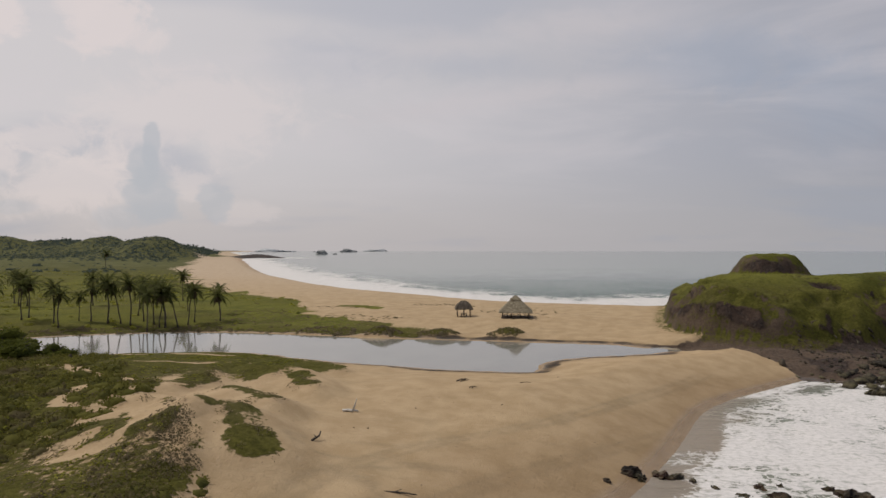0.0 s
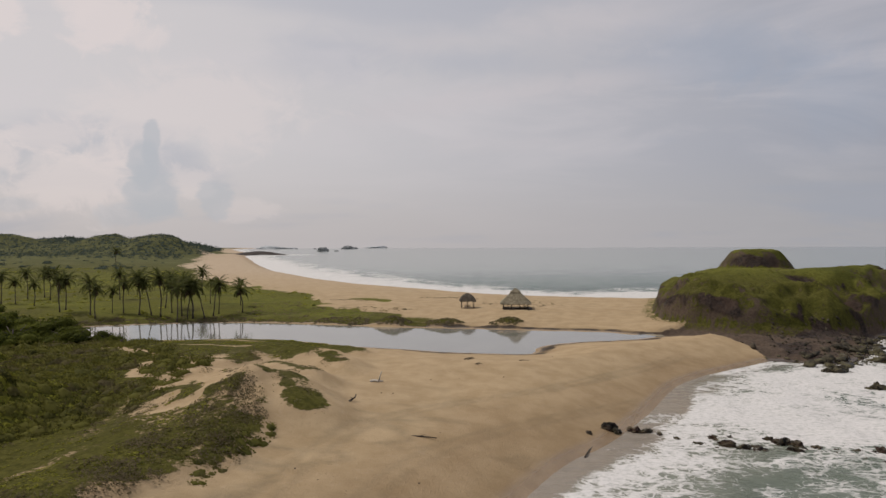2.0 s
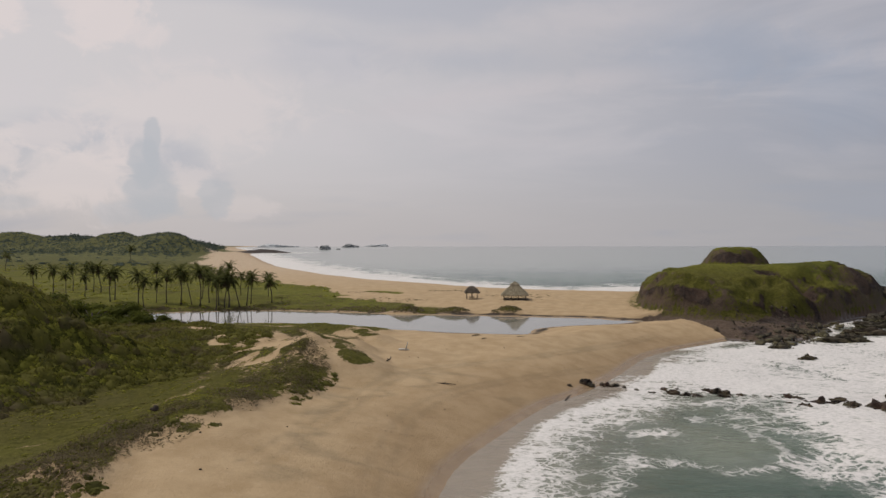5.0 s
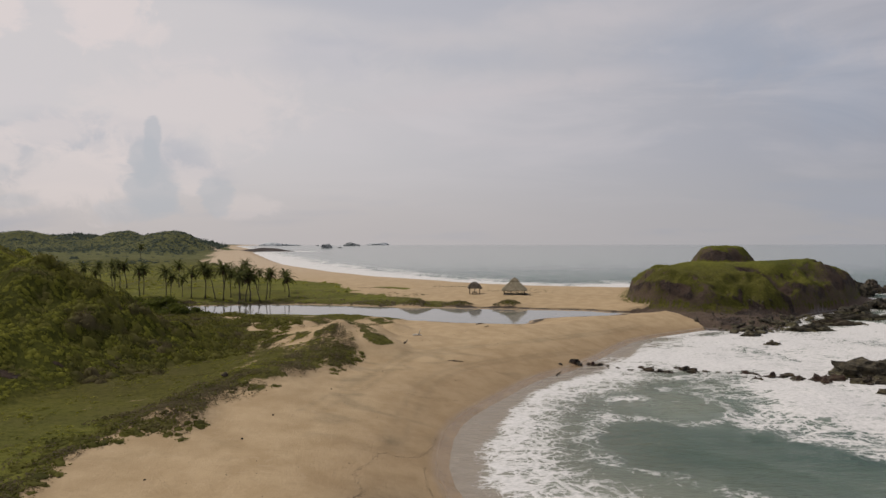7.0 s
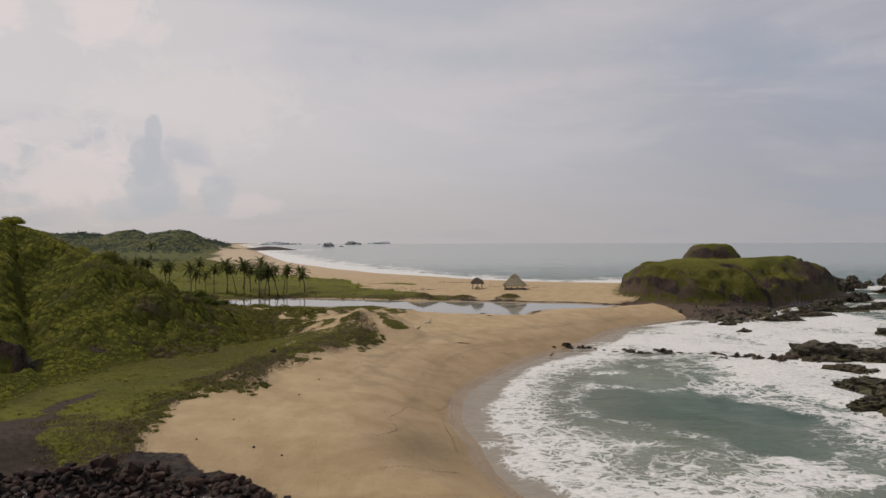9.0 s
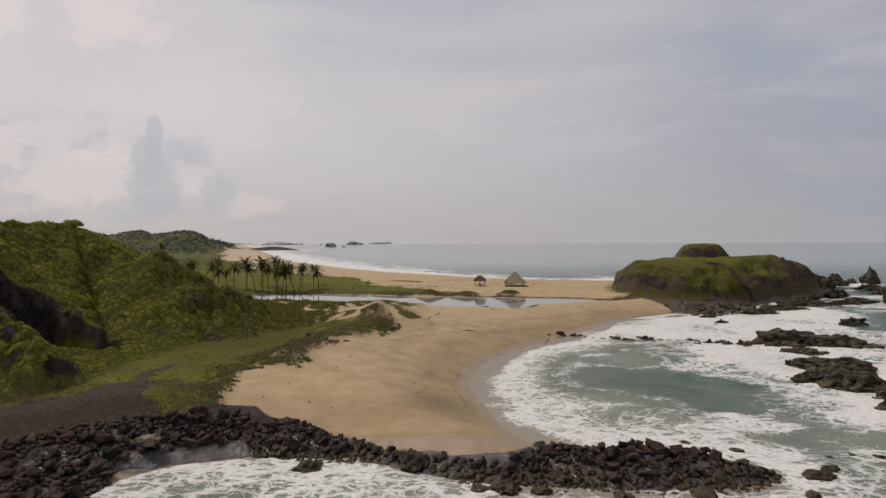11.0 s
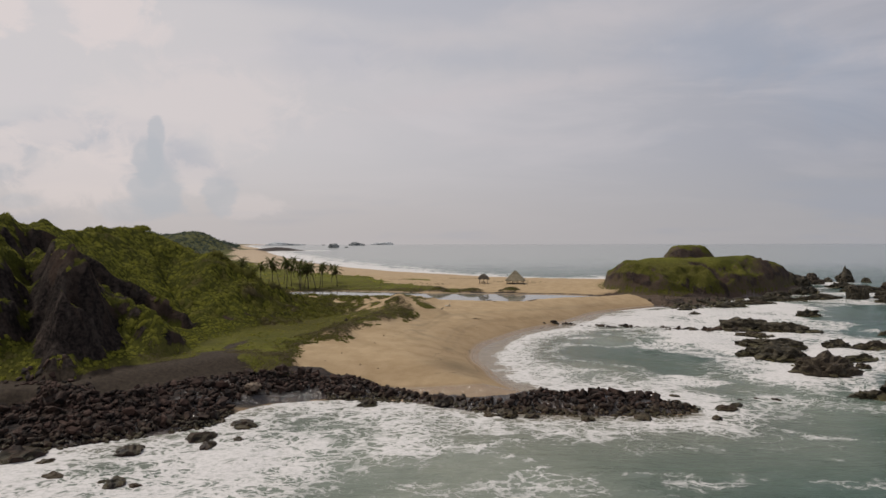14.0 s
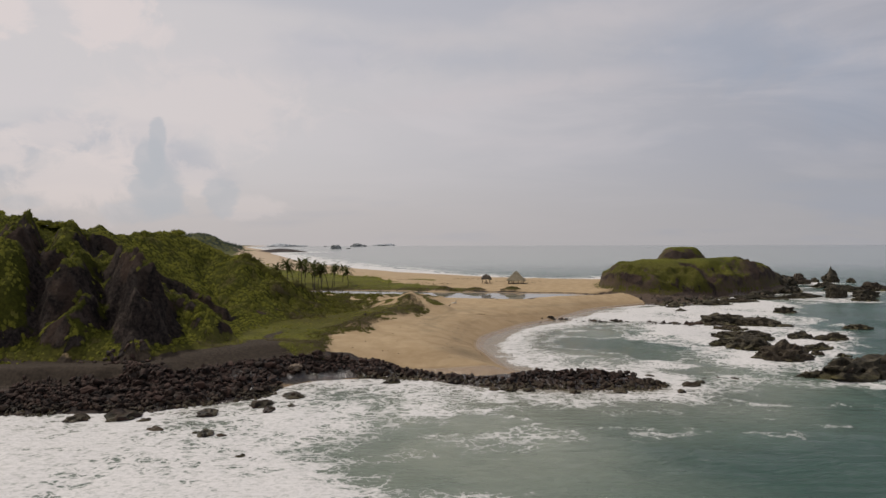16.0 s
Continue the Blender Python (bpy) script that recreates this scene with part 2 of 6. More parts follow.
    finish(n, c, rough, relief, 0.6, 0.25, **{"Specular IOR Level": n.math("MULTIPLY", n.step(damp, 0.5, 1.0, 0.2, 0.6), n.math("SUBTRACT", 1.0, n.math("MULTIPLY", g, 0.85)))})
    return m


def sea_material():
    m, n = material("sea_water")
    p = position(n)
    a = n.put("ShaderNodeAttribute", attribute_name="surf")
    c = n.put("ShaderNodeSeparateColor", {0: a.outputs["Color"]})
    foam, shallow, calm_haze = c.outputs[0], c.outputs[1], c.outputs[2]
    # foam in torn lace: large rags, a net of threads and fine froth
    drag = n.put("ShaderNodeTexNoise", {"Vector": p, "Scale": 0.30, "Detail": 5.0, "Roughness": 0.6}).outputs["Color"]
    warp = n.vec("ADD", p, n.vec("MULTIPLY", drag, (5.0, 3.5, 0.0)))
    net = n.put("ShaderNodeTexVoronoi", {"Vector": n.vec("MULTIPLY", warp, (0.8, 1.15, 0.0)), "Scale": 0.42}, feature="DISTANCE_TO_EDGE").outputs["Distance"]
    mesh_fine = n.put("ShaderNodeTexVoronoi", {"Vector": n.vec("MULTIPLY", warp, (0.85, 1.2, 0.0)), "Scale": 1.15}, feature="DISTANCE_TO_EDGE").outputs["Distance"]
    web = n.math("MAXIMUM", n.step(net, 0.0, 0.16, 1.0, 0.0), n.math("MULTIPLY", n.step(mesh_fine, 0.0, 0.20, 1.0, 0.0), 0.85))
    torn = n.noise(n.vec("MULTIPLY", warp, (0.75, 1.15, 0.0)), 0.22, 7.0, 0.62, 0.5)
    fine = n.noise(n.vec("MULTIPLY", p, (1.0, 1.5, 0.0)), 1.7, 7.0, 0.68, 0.6)
    level = n.math("ADD", foam, n.math("ADD", n.math("MULTIPLY", n.math("SUBTRACT", torn, 0.5), 1.25), n.math("ADD", n.math("MULTIPLY", n.math("SUBTRACT", web, 0.45), 0.52), n.math("MULTIPLY", n.math("SUBTRACT", fine, 0.5), 0.75))))
    f = n.math("MULTIPLY", n.step(level, 0.36, 0.84), n.step(foam, 0.02, 0.16))
    haze = n.math("MULTIPLY", n.step(foam, 0.12, 0.85), 0.55)
    deep = n.mix(n.step(n.noise(p, 0.03, 5.0), 0.35, 0.65), (0.036, 0.078, 0.060), (0.056, 0.108, 0.084))
    # drawn-out darker patches put the shading of waves into the colour
    deep = n.mix(n.math("MULTIPLY", n.step(n.noise(n.vec("MULTIPLY", p, (0.35, 1.0, 1.0)), 0.16, 6.0, 0.65, 0.6), 0.44, 0.64), 0.5), deep, (0.036, 0.076, 0.062))
    # far water paled: distance haze is painted into the body colour
    deep = n.mix(n.math("MULTIPLY", calm_haze, 0.85), deep, (0.235, 0.262, 0.246))
    body = n.mix(n.math("MULTIPLY", a.outputs["Alpha"], 0.85), deep, (0.245, 0.272, 0.215))
    body = n.mix(shallow, body, (0.300, 0.255, 0.205))
    body = n.mix(haze, body, (0.270, 0.300, 0.250))
    white = n.mix(n.step(fine, 0.26, 0.60), (0.42, 0.415, 0.39), (0.655, 0.63, 0.61))
    col = n.mix(f, body, white)
    ripple = n.noise(n.vec("MULTIPLY", p, (0.7, 1.3, 1.0)), 0.75, 8.0, 0.68, 0.5)
    swell = n.noise(n.vec("MULTIPLY", p, (0.22, 0.75, 1.0)), 0.55, 4.0, 0.6, 0.4)
    chop = n.math("ADD", n.math("ADD", ripple, n.math("MULTIPLY", swell, 2.6)), n.math("MULTIPLY", f, n.math("ADD", 0.10, n.math("MULTIPLY", fine, 0.25))))
    rough = n.step(f, 0.0, 1.0, 0.14, 0.75)
    b = finish(n, col, rough, None, **{"IOR": 1.34, "Specular IOR Level": 0.4})
    strength = n.math("MULTIPLY", n.step(calm_haze, 0.0, 1.0, 0.58, 0.03, False), n.step(f, 0.2, 1.0, 1.0, 0.42))
    n.tree.links.new(n.put("ShaderNodeBump", {"Height": chop, "Strength": strength, "Distance": 0.8}).outputs[0], b.inputs["Normal"])
    return m


def lagoon_material():
    m, n = material("lagoon_water")
    p = position(n)
    col = n.mix(n.step(n.noise(p, 0.2, 3.0), 0.35, 0.65), (0.19, 0.185, 0.165), (0.22, 0.215, 0.19))
    finish(n, col, 0.06, n.noise(n.vec("MULTIPLY", p, (1.0, 2.0, 1.0)), 1.6, 3.0), 0.05, 0.03, **{"IOR": 1.9, "Specular IOR Level": 0.5})
    return m


def leaf_material(name, dark, light, dry, patch=0.13, dryness=(0.56, 0.70)):
    """Foliage: each leaf a little different, with drier patches here and there."""
    m, n = material(name)
    g = n.put("ShaderNodeNewGeometry")
    p = g.outputs["Position"]
    c = n.mix(g.outputs["Random Per Island"], dark, light)
    c = n.mix(n.step(n.noise(p, patch * 2.3, 3.0), 0.40, 0.68), c, light)
    c = n.mix(n.math("MULTIPLY", n.step(n.noise(p, patch, 4.0), *dryness), 0.8), c, dry)
    rnd = n.put("ShaderNodeObjectInfo").outputs["Random"]
    c = n.mix(n.math("MULTIPLY", rnd, 0.25), c, dark)
    b = n.put("ShaderNodeBsdfPrincipled", {"Base Color": c, "Roughness": 0.85, "Specular IOR Level": 0.08})
    t = n.put("ShaderNodeBsdfTranslucent", {"Color": c})
    n.put("ShaderNodeOutputMaterial", {"Surface": n.put("ShaderNodeMixShader", {0: 0.42, 1: b.outputs[0], 2: t.outputs[0]}).outputs[0]})
    return m


def rock_material(name, dark, light, moss, amount, red=0.7):
    """Volcanic rock with reddish faces, weed on what the sea wets and pale lichen specks."""
    m, n = material(name)
    tc = n.put("ShaderNodeTexCoord").outputs["Object"]
    p = position(n)
    a, b, s = n.noise(p, 1.1, 6.0, 0.65), n.noise(p, 5.5, 5.0, 0.65), n.noise(p, 0.16, 3.0)
    c = n.mix(n.step(a, 0.34, 0.68), dark, light)
    c = n.mix(n.math("MULTIPLY", n.step(b, 0.48, 0.74), 0.55), c, dark)
    rnd = n.put("ShaderNodeObjectInfo").outputs["Random"]
    isl = n.put("ShaderNodeNewGeometry").outputs["Random Per Island"]
    c = n.mix(n.math("MULTIPLY", n.step(n.math("FRACT", n.math("ADD", rnd, isl)), 0.55, 1.0), red), c, (0.080, 0.046, 0.035))
    z = n.put("ShaderNodeSeparateXYZ", {0: p}).outputs["Z"]
    wet = n.step(n.math("ADD", z, n.math("MULTIPLY", s, 1.2)), 0.7, 1.7, 1.0, 0.0)
    up = n.put("ShaderNodeSeparateXYZ", {0: n.put("ShaderNodeNewGeometry").outputs["Normal"]}).outputs["Z"]
    weed = n.math("MULTIPLY", n.math("MULTIPLY", n.step(n.math("ADD", a, s), 0.72, 1.05), n.step(up, 0.1, 0.7)), n.math("MULTIPLY", wet, amount))
    c = n.mix(weed, c, moss)
    c = n.mix(n.math("MULTIPLY", n.step(b, 0.70, 0.80), 0.3), c, (0.14, 0.12, 0.10))
    rough = n.step(wet, 0.0, 1.0, 0.82, 0.38)
    finish(n, c, rough, n.math("ADD", a, n.math("MULTIPLY", b, 0.5)), 0.7, 0.25)
    return m


MAT_GROUND = ground_material()
MAT_SEA = sea_material()
MAT_LAGOON = lagoon_material()
MAT_BUSH = leaf_material("shrub_leaves", (0.080, 0.086, 0.018), (0.300, 0.290, 0.046), (0.150, 0.122, 0.060))
MAT_SHRUB = leaf_material("dune_shrub_leaves", (0.062, 0.064, 0.018), (0.165, 0.156, 0.036), (0.125, 0.098, 0.058), 0.2, (0.50, 0.66))
MAT_DUNE = leaf_material("dune_scrub_leaves", (0.090, 0.078, 0.032), (0.200, 0.172, 0.068), (0.165, 0.132, 0.088), 0.25, (0.28, 0.50))
MAT_TREE = leaf_material("tree_leaves", (0.042, 0.052, 0.012), (0.135, 0.146, 0.026), (0.080, 0.078, 0.032), 0.1)
# far foliage: bluish grey of the air's haze is in the leaf colour
MAT_FAR_HAZE = leaf_material("hazed_forest_leaves", (0.058, 0.076, 0.060), (0.082, 0.102, 0.078), (0.090, 0.102, 0.078), 0.01)
MAT_FROND = leaf_material("palm_frond", (0.034, 0.043, 0.015), (0.105, 0.112, 0.034), (0.085, 0.070, 0.034), 0.3)
MAT_DEADFROND = simple("dead_palm_frond", (0.060, 0.045, 0.028), (0.14, 0.105, 0.062), 3.0)
MAT_TRUNK = simple("palm_bark", (0.060, 0.050, 0.042), (0.145, 0.122, 0.100), 2.0, 0.9, 0.6)
MAT_THATCH = simple("palm_thatch", (0.150, 0.126, 0.086), (0.340, 0.295, 0.205), 2.2, 0.95, 0.8, 6.0)
MAT_THATCH_DARK = simple("weathered_palm_thatch", (0.060, 0.050, 0.040), (0.150, 0.125, 0.095), 2.2, 0.95, 0.8, 6.0)
MAT_POST = simple("driftwood_post", (0.065, 0.050, 0.038), (0.140, 0.110, 0.082), 3.0)
MAT_PLANK = simple("weathered_plank", (0.10, 0.08, 0.06), (0.22, 0.18, 0.14), 3.0)
MAT_BLEACHED = simple("bleached_wood", (0.42, 0.39, 0.34), (0.68, 0.65, 0.60), 4.0, 0.8, 0.3)
MAT_DRIFT = simple("dark_driftwood", (0.040, 0.031, 0.025), (0.100, 0.078, 0.060), 4.0)
MAT_ROCK = rock_material("volcanic_rock", (0.009, 0.007, 0.006), (0.066, 0.041, 0.031), (0.062, 0.056, 0.014), 0.5)
MAT_REEF = rock_material("reef_rock", (0.018, 0.016, 0.012), (0.100, 0.084, 0.056), (0.095, 0.084, 0.026), 0.8, 0.2)
MAT_PALE = rock_material("pale_boulder", (0.20, 0.165, 0.12), (0.36, 0.30, 0.22), (0.15, 0.13, 0.06), 0.2)
# capes coloured near the horizon's grey, so haze is painted on
MAT_CAPE_HAZE = simple("far_cape", (0.43, 0.45, 0.46), (0.48, 0.495, 0.50), 0.004, 0.95, 0.1, where="world")
# islet rock lightened to stand for haze over the sea
MAT_FARROCK_HAZE = simple("hazed_far_rock", (0.20, 0.21, 0.21), (0.27, 0.275, 0.27), 0.05, 0.9, 0.3, where="world")
MAT_SPRAY = simple("white_water", (0.58, 0.57, 0.55), (0.80, 0.79, 0.77), 1.5, 0.8, 0.6, where="world")


# ---- plan ----
def spline(pts, n=6, closed=False):
    """Points of a smooth line through pts."""
    p = np.array(pts, float)
    k = len(p)
    out = []
    for i in range(k if closed else k - 1):
        q = [p[(i + j) % k] if closed else p[min(max(i + j, 0), k - 1)] for j in (-1, 0, 1, 2)]
        for u in np.arange(n) / n:
            out.append(0.5 * (2 * q[1] + (q[2] - q[0]) * u + (2 * q[0] - 5 * q[1] + 4 * q[2] - q[3]) * u * u + (3 * q[1] - q[0] - 3 * q[2] + q[3]) * u ** 3))
    if not closed:
        out.append(p[-1])
    return np.array(out)


def line_distance(line, X, Y, closed=False, values=None):
    """Distance to a line, and the line's value at the nearest point."""
    best, val = np.full(X.shape, 1e9), np.zeros(X.shape)
    k = len(line)
    for i in range(k if closed else k - 1):
        a, b = line[i], line[(i + 1) % k]
        ab = b[:2] - a[:2]
        u = np.clip(((X - a[0]) * ab[0] + (Y - a[1]) * ab[1]) / max(ab @ ab, 1e-9), 0, 1)
        d = np.hypot(X - a[0] - u * ab[0], Y - a[1] - u * ab[1])
        near = d < best
        best = np.where(near, d, best)
        if values is not None:
            val = np.where(near, values[i] * (1 - u) + values[(i + 1) % k] * u, val)
    return (best, val) if values is not None else best


def inside_distance(poly, X, Y):
    """Distance to an outline: positive inside, negative outside."""
    inside = np.zeros(X.shape, bool)
    k = len(poly)
    for i in range(k):
        (x0, y0), (x1, y1) = poly[i][:2], poly[(i + 1) % k][:2]
        if y0 != y1:
            inside ^= ((y0 > Y) != (y1 > Y)) & (X < (x1 - x0) * (Y - y0) / (y1 - y0) + x0)
    d = line_distance(poly, X, Y, True)
    return np.where(inside, d, -d)


def lattice(i, j, seed):
    v = np.sin(i * 127.1 + j * 311.7 + seed * 74.7) * 43758.5453
    return v - np.floor(v)


def value_noise(X, Y, size, octaves=4, seed=0, gain=0.5):
    """Smooth noise about 0, between -0.5 and 0.5."""
    total, amp, norm = np.zeros(X.shape), 1.0, 0.0
    for o in range(octaves):
        x, y = X / size, Y / size
        i, j = np.floor(x), np.floor(y)
        u, v = x - i, y - j
        u, v = u * u * (3 - 2 * u), v * v * (3 - 2 * v)
        total += amp * ((lattice(i, j, seed + o) * (1 - u) + lattice(i + 1, j, seed + o) * u) * (1 - v)
                        + (lattice(i, j + 1, seed + o) * (1 - u) + lattice(i + 1, j + 1, seed + o) * u) * v - 0.5)
        norm += amp
        amp *= gain
        size /= 2.03
    return total / norm * 1.6


def smooth(v, lo, hi):
    u = np.clip((v - lo) / (hi - lo), 0, 1)
    return u * u * (3 - 2 * u)


BEACH_COAST = [(-1500, 4900), (-1250, 3600), (-900, 2600), (-560, 1700), (-440, 1380), (-330, 1285), (-352, 1245), (-392, 1190), (-272, 835), (-148, 492), (-90, 366), (-47, 283), (-15, 242), (14, 209), (32, 194), (57, 184)]
HEAD_COAST = [(65, 186), (72, 198), (86, 206), (108, 204), (128, 184), (138, 164), (128, 142), (113, 128), (98, 119.5), (86, 110), (77, 100), (70, 91), (61, 85), (52, 88)]
BAY_COAST = [(37, 77.5), (30, 70.5), (22, 57.5), (14.6, 47), (9, 41), (3, 31), (-2.5, 20), (-4, 8), (-2.6, 0), (-1.6, -7), (0.5, -13)]
SPIT_COAST = [(6, -17), (13, -17.5), (17, -20), (17, -23), (8, -23.5), (-4, -22), (-13, -18), (-21, -16.8), (-29.5, -18.6), (-35, -25.2), (-40, -29.8), (-47, -34.0), (-61, -35.2), (-80, -39), (-130, -52)]
COAST = np.vstack([spline(BEACH_COAST, 3), spline(HEAD_COAST, 3), spline(BAY_COAST, 3), spline(SPIT_COAST, 3), [(-900, -160), (-3600, -380), (-3600, 4900)]])
LAGOON_Z = 1.6
LAGOON = spline([(-88, 108), (-80, 119), (-68, 124.5), (-46, 126), (-30, 123.5), (-16, 119.5), (-7, 118.3), (16.5, 113), (32, 109), (37, 103.5), (29, 100), (20, 97.5), (14.3, 93), (12, 87.2),
                 (4.5, 87.3), (-7, 90.3), (-17, 94), (-26, 98.5), (-37, 103), (-46, 102.3), (-56, 100.2), (-65, 97.5), (-80, 99)], 4, True)
HILL_TOE = spline([(-53, -23), (-48.5, -17), (-45, -6), (-46, 6), (-45, 16), (-42.5, 27), (-38.5, 36), (-36, 45), (-36.5, 55), (-41, 63), (-53, 68), (-68, 77), (-90, 88), (-150, 95), (-260, 60), (-260, -40), (-120, -30), (-72, -25)], 3, True)
HILL_RIDGE = np.array([(-39, 50, 4.8), (-41.5, 45.5, 7.2), (-46, 41.5, 10.0), (-52, 39, 13.2), (-58.5, 40, 16.0), (-64.5, 41, 18.0), (-77, 44, 21.6), (-78, 25, 21.2), (-81, 5, 23.8), (-93, 2, 24.6), (-120, 10, 26), (-190, 20, 22)])
HEAD_TOE = spline([(46, 125), (47.5, 115), (55, 108.5), (66, 108), (78, 110.5), (90, 116), (101, 123.5), (111, 131), (123, 145), (133, 162), (124, 182), (107, 202), (87, 204), (74, 196), (66, 181), (57.5, 158), (50.5, 140)], 3, True)
HEAD_RIDGE = np.array([(56, 127, 10.4), (64, 131, 11.6), (78, 132, 12.2), (92, 135, 12.8), (104, 140, 13.0), (117, 158, 10.5), (104, 164, 10.6), (100, 188, 10.6)])
SHELF = spline([(35, 105), (43, 101.6), (49, 99), (53, 92), (51, 85), (53, 78.5), (58, 78), (62, 80), (68, 86), (82, 97), (93, 105), (84, 116), (63, 114), (52, 116), (45, 111)], 3, True)
KNOB = spline([(91.5, 190), (93.5, 184.5), (101, 182), (108.5, 184), (113, 189), (109.5, 196), (102, 198.5), (94, 196)], 3, True)
FAR_HILLS = [(-398, 880, 25, 60, 90), (-335, 920, 12, 45, 80), (-470, 900, 15, 50, 80), (-525, 960, 27, 42, 80), (-610, 960, 17, 60, 80), (-700, 970, 24, 50, 80), (-800, 960, 26, 80, 90), (-950, 1000, 30, 120, 120),
             (-620, 1500, 18, 120, 150), (-800, 1700, 26, 160, 160), (-1100, 1800, 34, 220, 200)]
VEG = spline([(-30.5, -13), (-29.5, -8), (-30.5, -2), (-31, 3), (-28.5, 8.5), (-25.3, 7.2), (-24.2, 11), (-25.3, 15.5), (-22, 21), (-18.5, 27.5), (-16.3, 33), (-15.5, 39), (-17.6, 46), (-21.4, 52), (-25.5, 60), (-25, 67),
              (-17, 71), (-12, 77), (-13, 84), (-24, 92), (-40, 97), (-70, 94), (-120, 90), (-140, 20), (-140, -16), (-62, -21), (-44, -13), (-39, -8), (-36, -11)], 3, True)
SPURS = [spline(p, 3, True) for p in ([(-22, 75), (-16.5, 73), (-13, 65.5), (-16, 66.5), (-19, 70)], [(-22, 62), (-19, 61), (-15.4, 57.8), (-15.0, 54.3), (-19.6, 57)],
                                      [(-18.4, 50.8), (-15.2, 51.0), (-12.2, 45.8), (-11.6, 43.2), (-14.5, 43.0), (-16.6, 46)], [(-20.3, 49.7), (-18.2, 50.2), (-17.8, 48), (-19.6, 47.4)])]
DRY_SCRUB = [spline(p, 3, True) for p in ([(-21.5, 46.5), (-19.2, 46.2), (-17.4, 43.4), (-16.2, 39.5), (-17.2, 37.5), (-19.2, 39.2), (-20.2, 42.5)], [(-22.6, 42.0), (-20.6, 41.4), (-18.8, 37.2), (-19.5, 33.5), (-22.5, 30.5), (-25.0, 31.5), (-23.0, 36)],
                                          [(-31, 9.5), (-25.6, 8.4), (-25.2, 6.4), (-29.5, 6.6)], [(-27.5, 18.5), (-22.6, 19.6), (-23.2, 16.8), (-26.8, 14.8)])]
# trodden or wind-bared strips of sand through the dune plants: line, half width
BARE = [(spline(p, 5), w) for p, w in (([(-54, 80.5), (-49, 77.5), (-40, 71), (-33, 66), (-27, 63)], 1.25), ([(-27, 59), (-25.2, 53), (-23.8, 48), (-23.6, 44.2), (-26, 41.4)], 1.0), ([(-46, 80.6), (-36, 80.8), (-25, 81)], 0.55),
                                       ([(-37, 62.5), (-35.5, 56.5), (-31.5, 55), (-27, 55)], 0.9), ([(-24, 62), (-22.6, 55.5), (-21.8, 50.5), (-22.4, 46.8)], 1.0))]
SPIT_TOP = spline([(-78, -31.5), (-64, -30.2), (-55, -27.8), (-49.5, -26), (-44.5, -22.6), (-40, -16.8), (-34, -12.2), (-27, -8.9), (-22, -11.2), (-15, -14.8), (-8, -18.0), (-2, -18.6), (4, -15.2), (11, -13.9), (16.5, -17.0), (20.5, -20.5)], 4)
SPIT_BOTTOM = spline([(-78, -40), (-61, -36.2), (-47, -35.0), (-40.5, -32.2), (-36, -30.5), (-32.8, -27.3), (-33.2, -22), (-31, -19.4), (-27.5, -18.0), (-20, -17.0), (-13, -18.4), (-6, -22.4), (-1, -23.4), (4, -23.4), (10, -24.0), (17, -23.5), (20.5, -22)], 4)
BAND = np.vstack([SPIT_TOP, SPIT_BOTTOM[::-1]])
TRACK = spline([(-37, -14), (-39.5, -7), (-41, 0), (-40.5, 6), (-37, 13), (-31.5, 20), (-28, 30), (-27, 42)], 4)

RUTS = [spline([(46, 80), (31.6, 69.3), (14.7, 54), (5.1, 46.2), (-1, 40), (-6, 31), (-8, 20), (-9, 8)], 4), spline([(36, 84), (24, 72), (10, 58), (-2, 50), (-10, 40), (-13, 28), (-17, 14)], 4)]


BUTTRESSES = [(np.array([(-68, -2, 17.8), (-60.5, -8.5, 16.0), (-56.3, -13.5, 13.4), (-54.2, -18, 9.6), (-52.6, -22.4, 4.2)]), 2.1), (np.array([(-84, 0, 23.0), (-77, -13, 18.0), (-72, -21, 10.5), (-70, -24, 4.5)]), 1.7),
              (np.array([(-96, -2, 24.0), (-92, -14, 17.0), (-88, -24, 6.0)]), 1.6), (np.array([(-75, -3, 20.5), (-68, -12, 15.0), (-64, -19, 9.0), (-62.5, -23.0, 4.5)]), 1.5), (np.array([(-84, -12, 16.0), (-80, -20, 9.5), (-78, -25, 4.5)]), 1.5),
              (np.array([(-58, -4, 11.0), (-53, -6, 8.5), (-49.5, -8, 6.0)]), 1.1)]
SCARPS = [((-77, 9), (-62, 13.5), 7.0, 15), ((-63, 13.5), (-51.5, 12.0), 5.0, 11), ((-57.5, -3.0), (-50.5, -1.5), 3.0, 6)]


def hill(X, Y, toe, ridge, base, power):
    """A hill that rises from its toe's outline to its ridge line."""
    inside = inside_distance(toe, X, Y)
    dr, zr = line_distance(ridge, X, Y, False, ridge[:, 2])
    dt = np.maximum(inside, 0)
    return np.where(inside > 0, (zr - base) * (dt / (dt + dr + 1e-6)) ** power, 0), inside


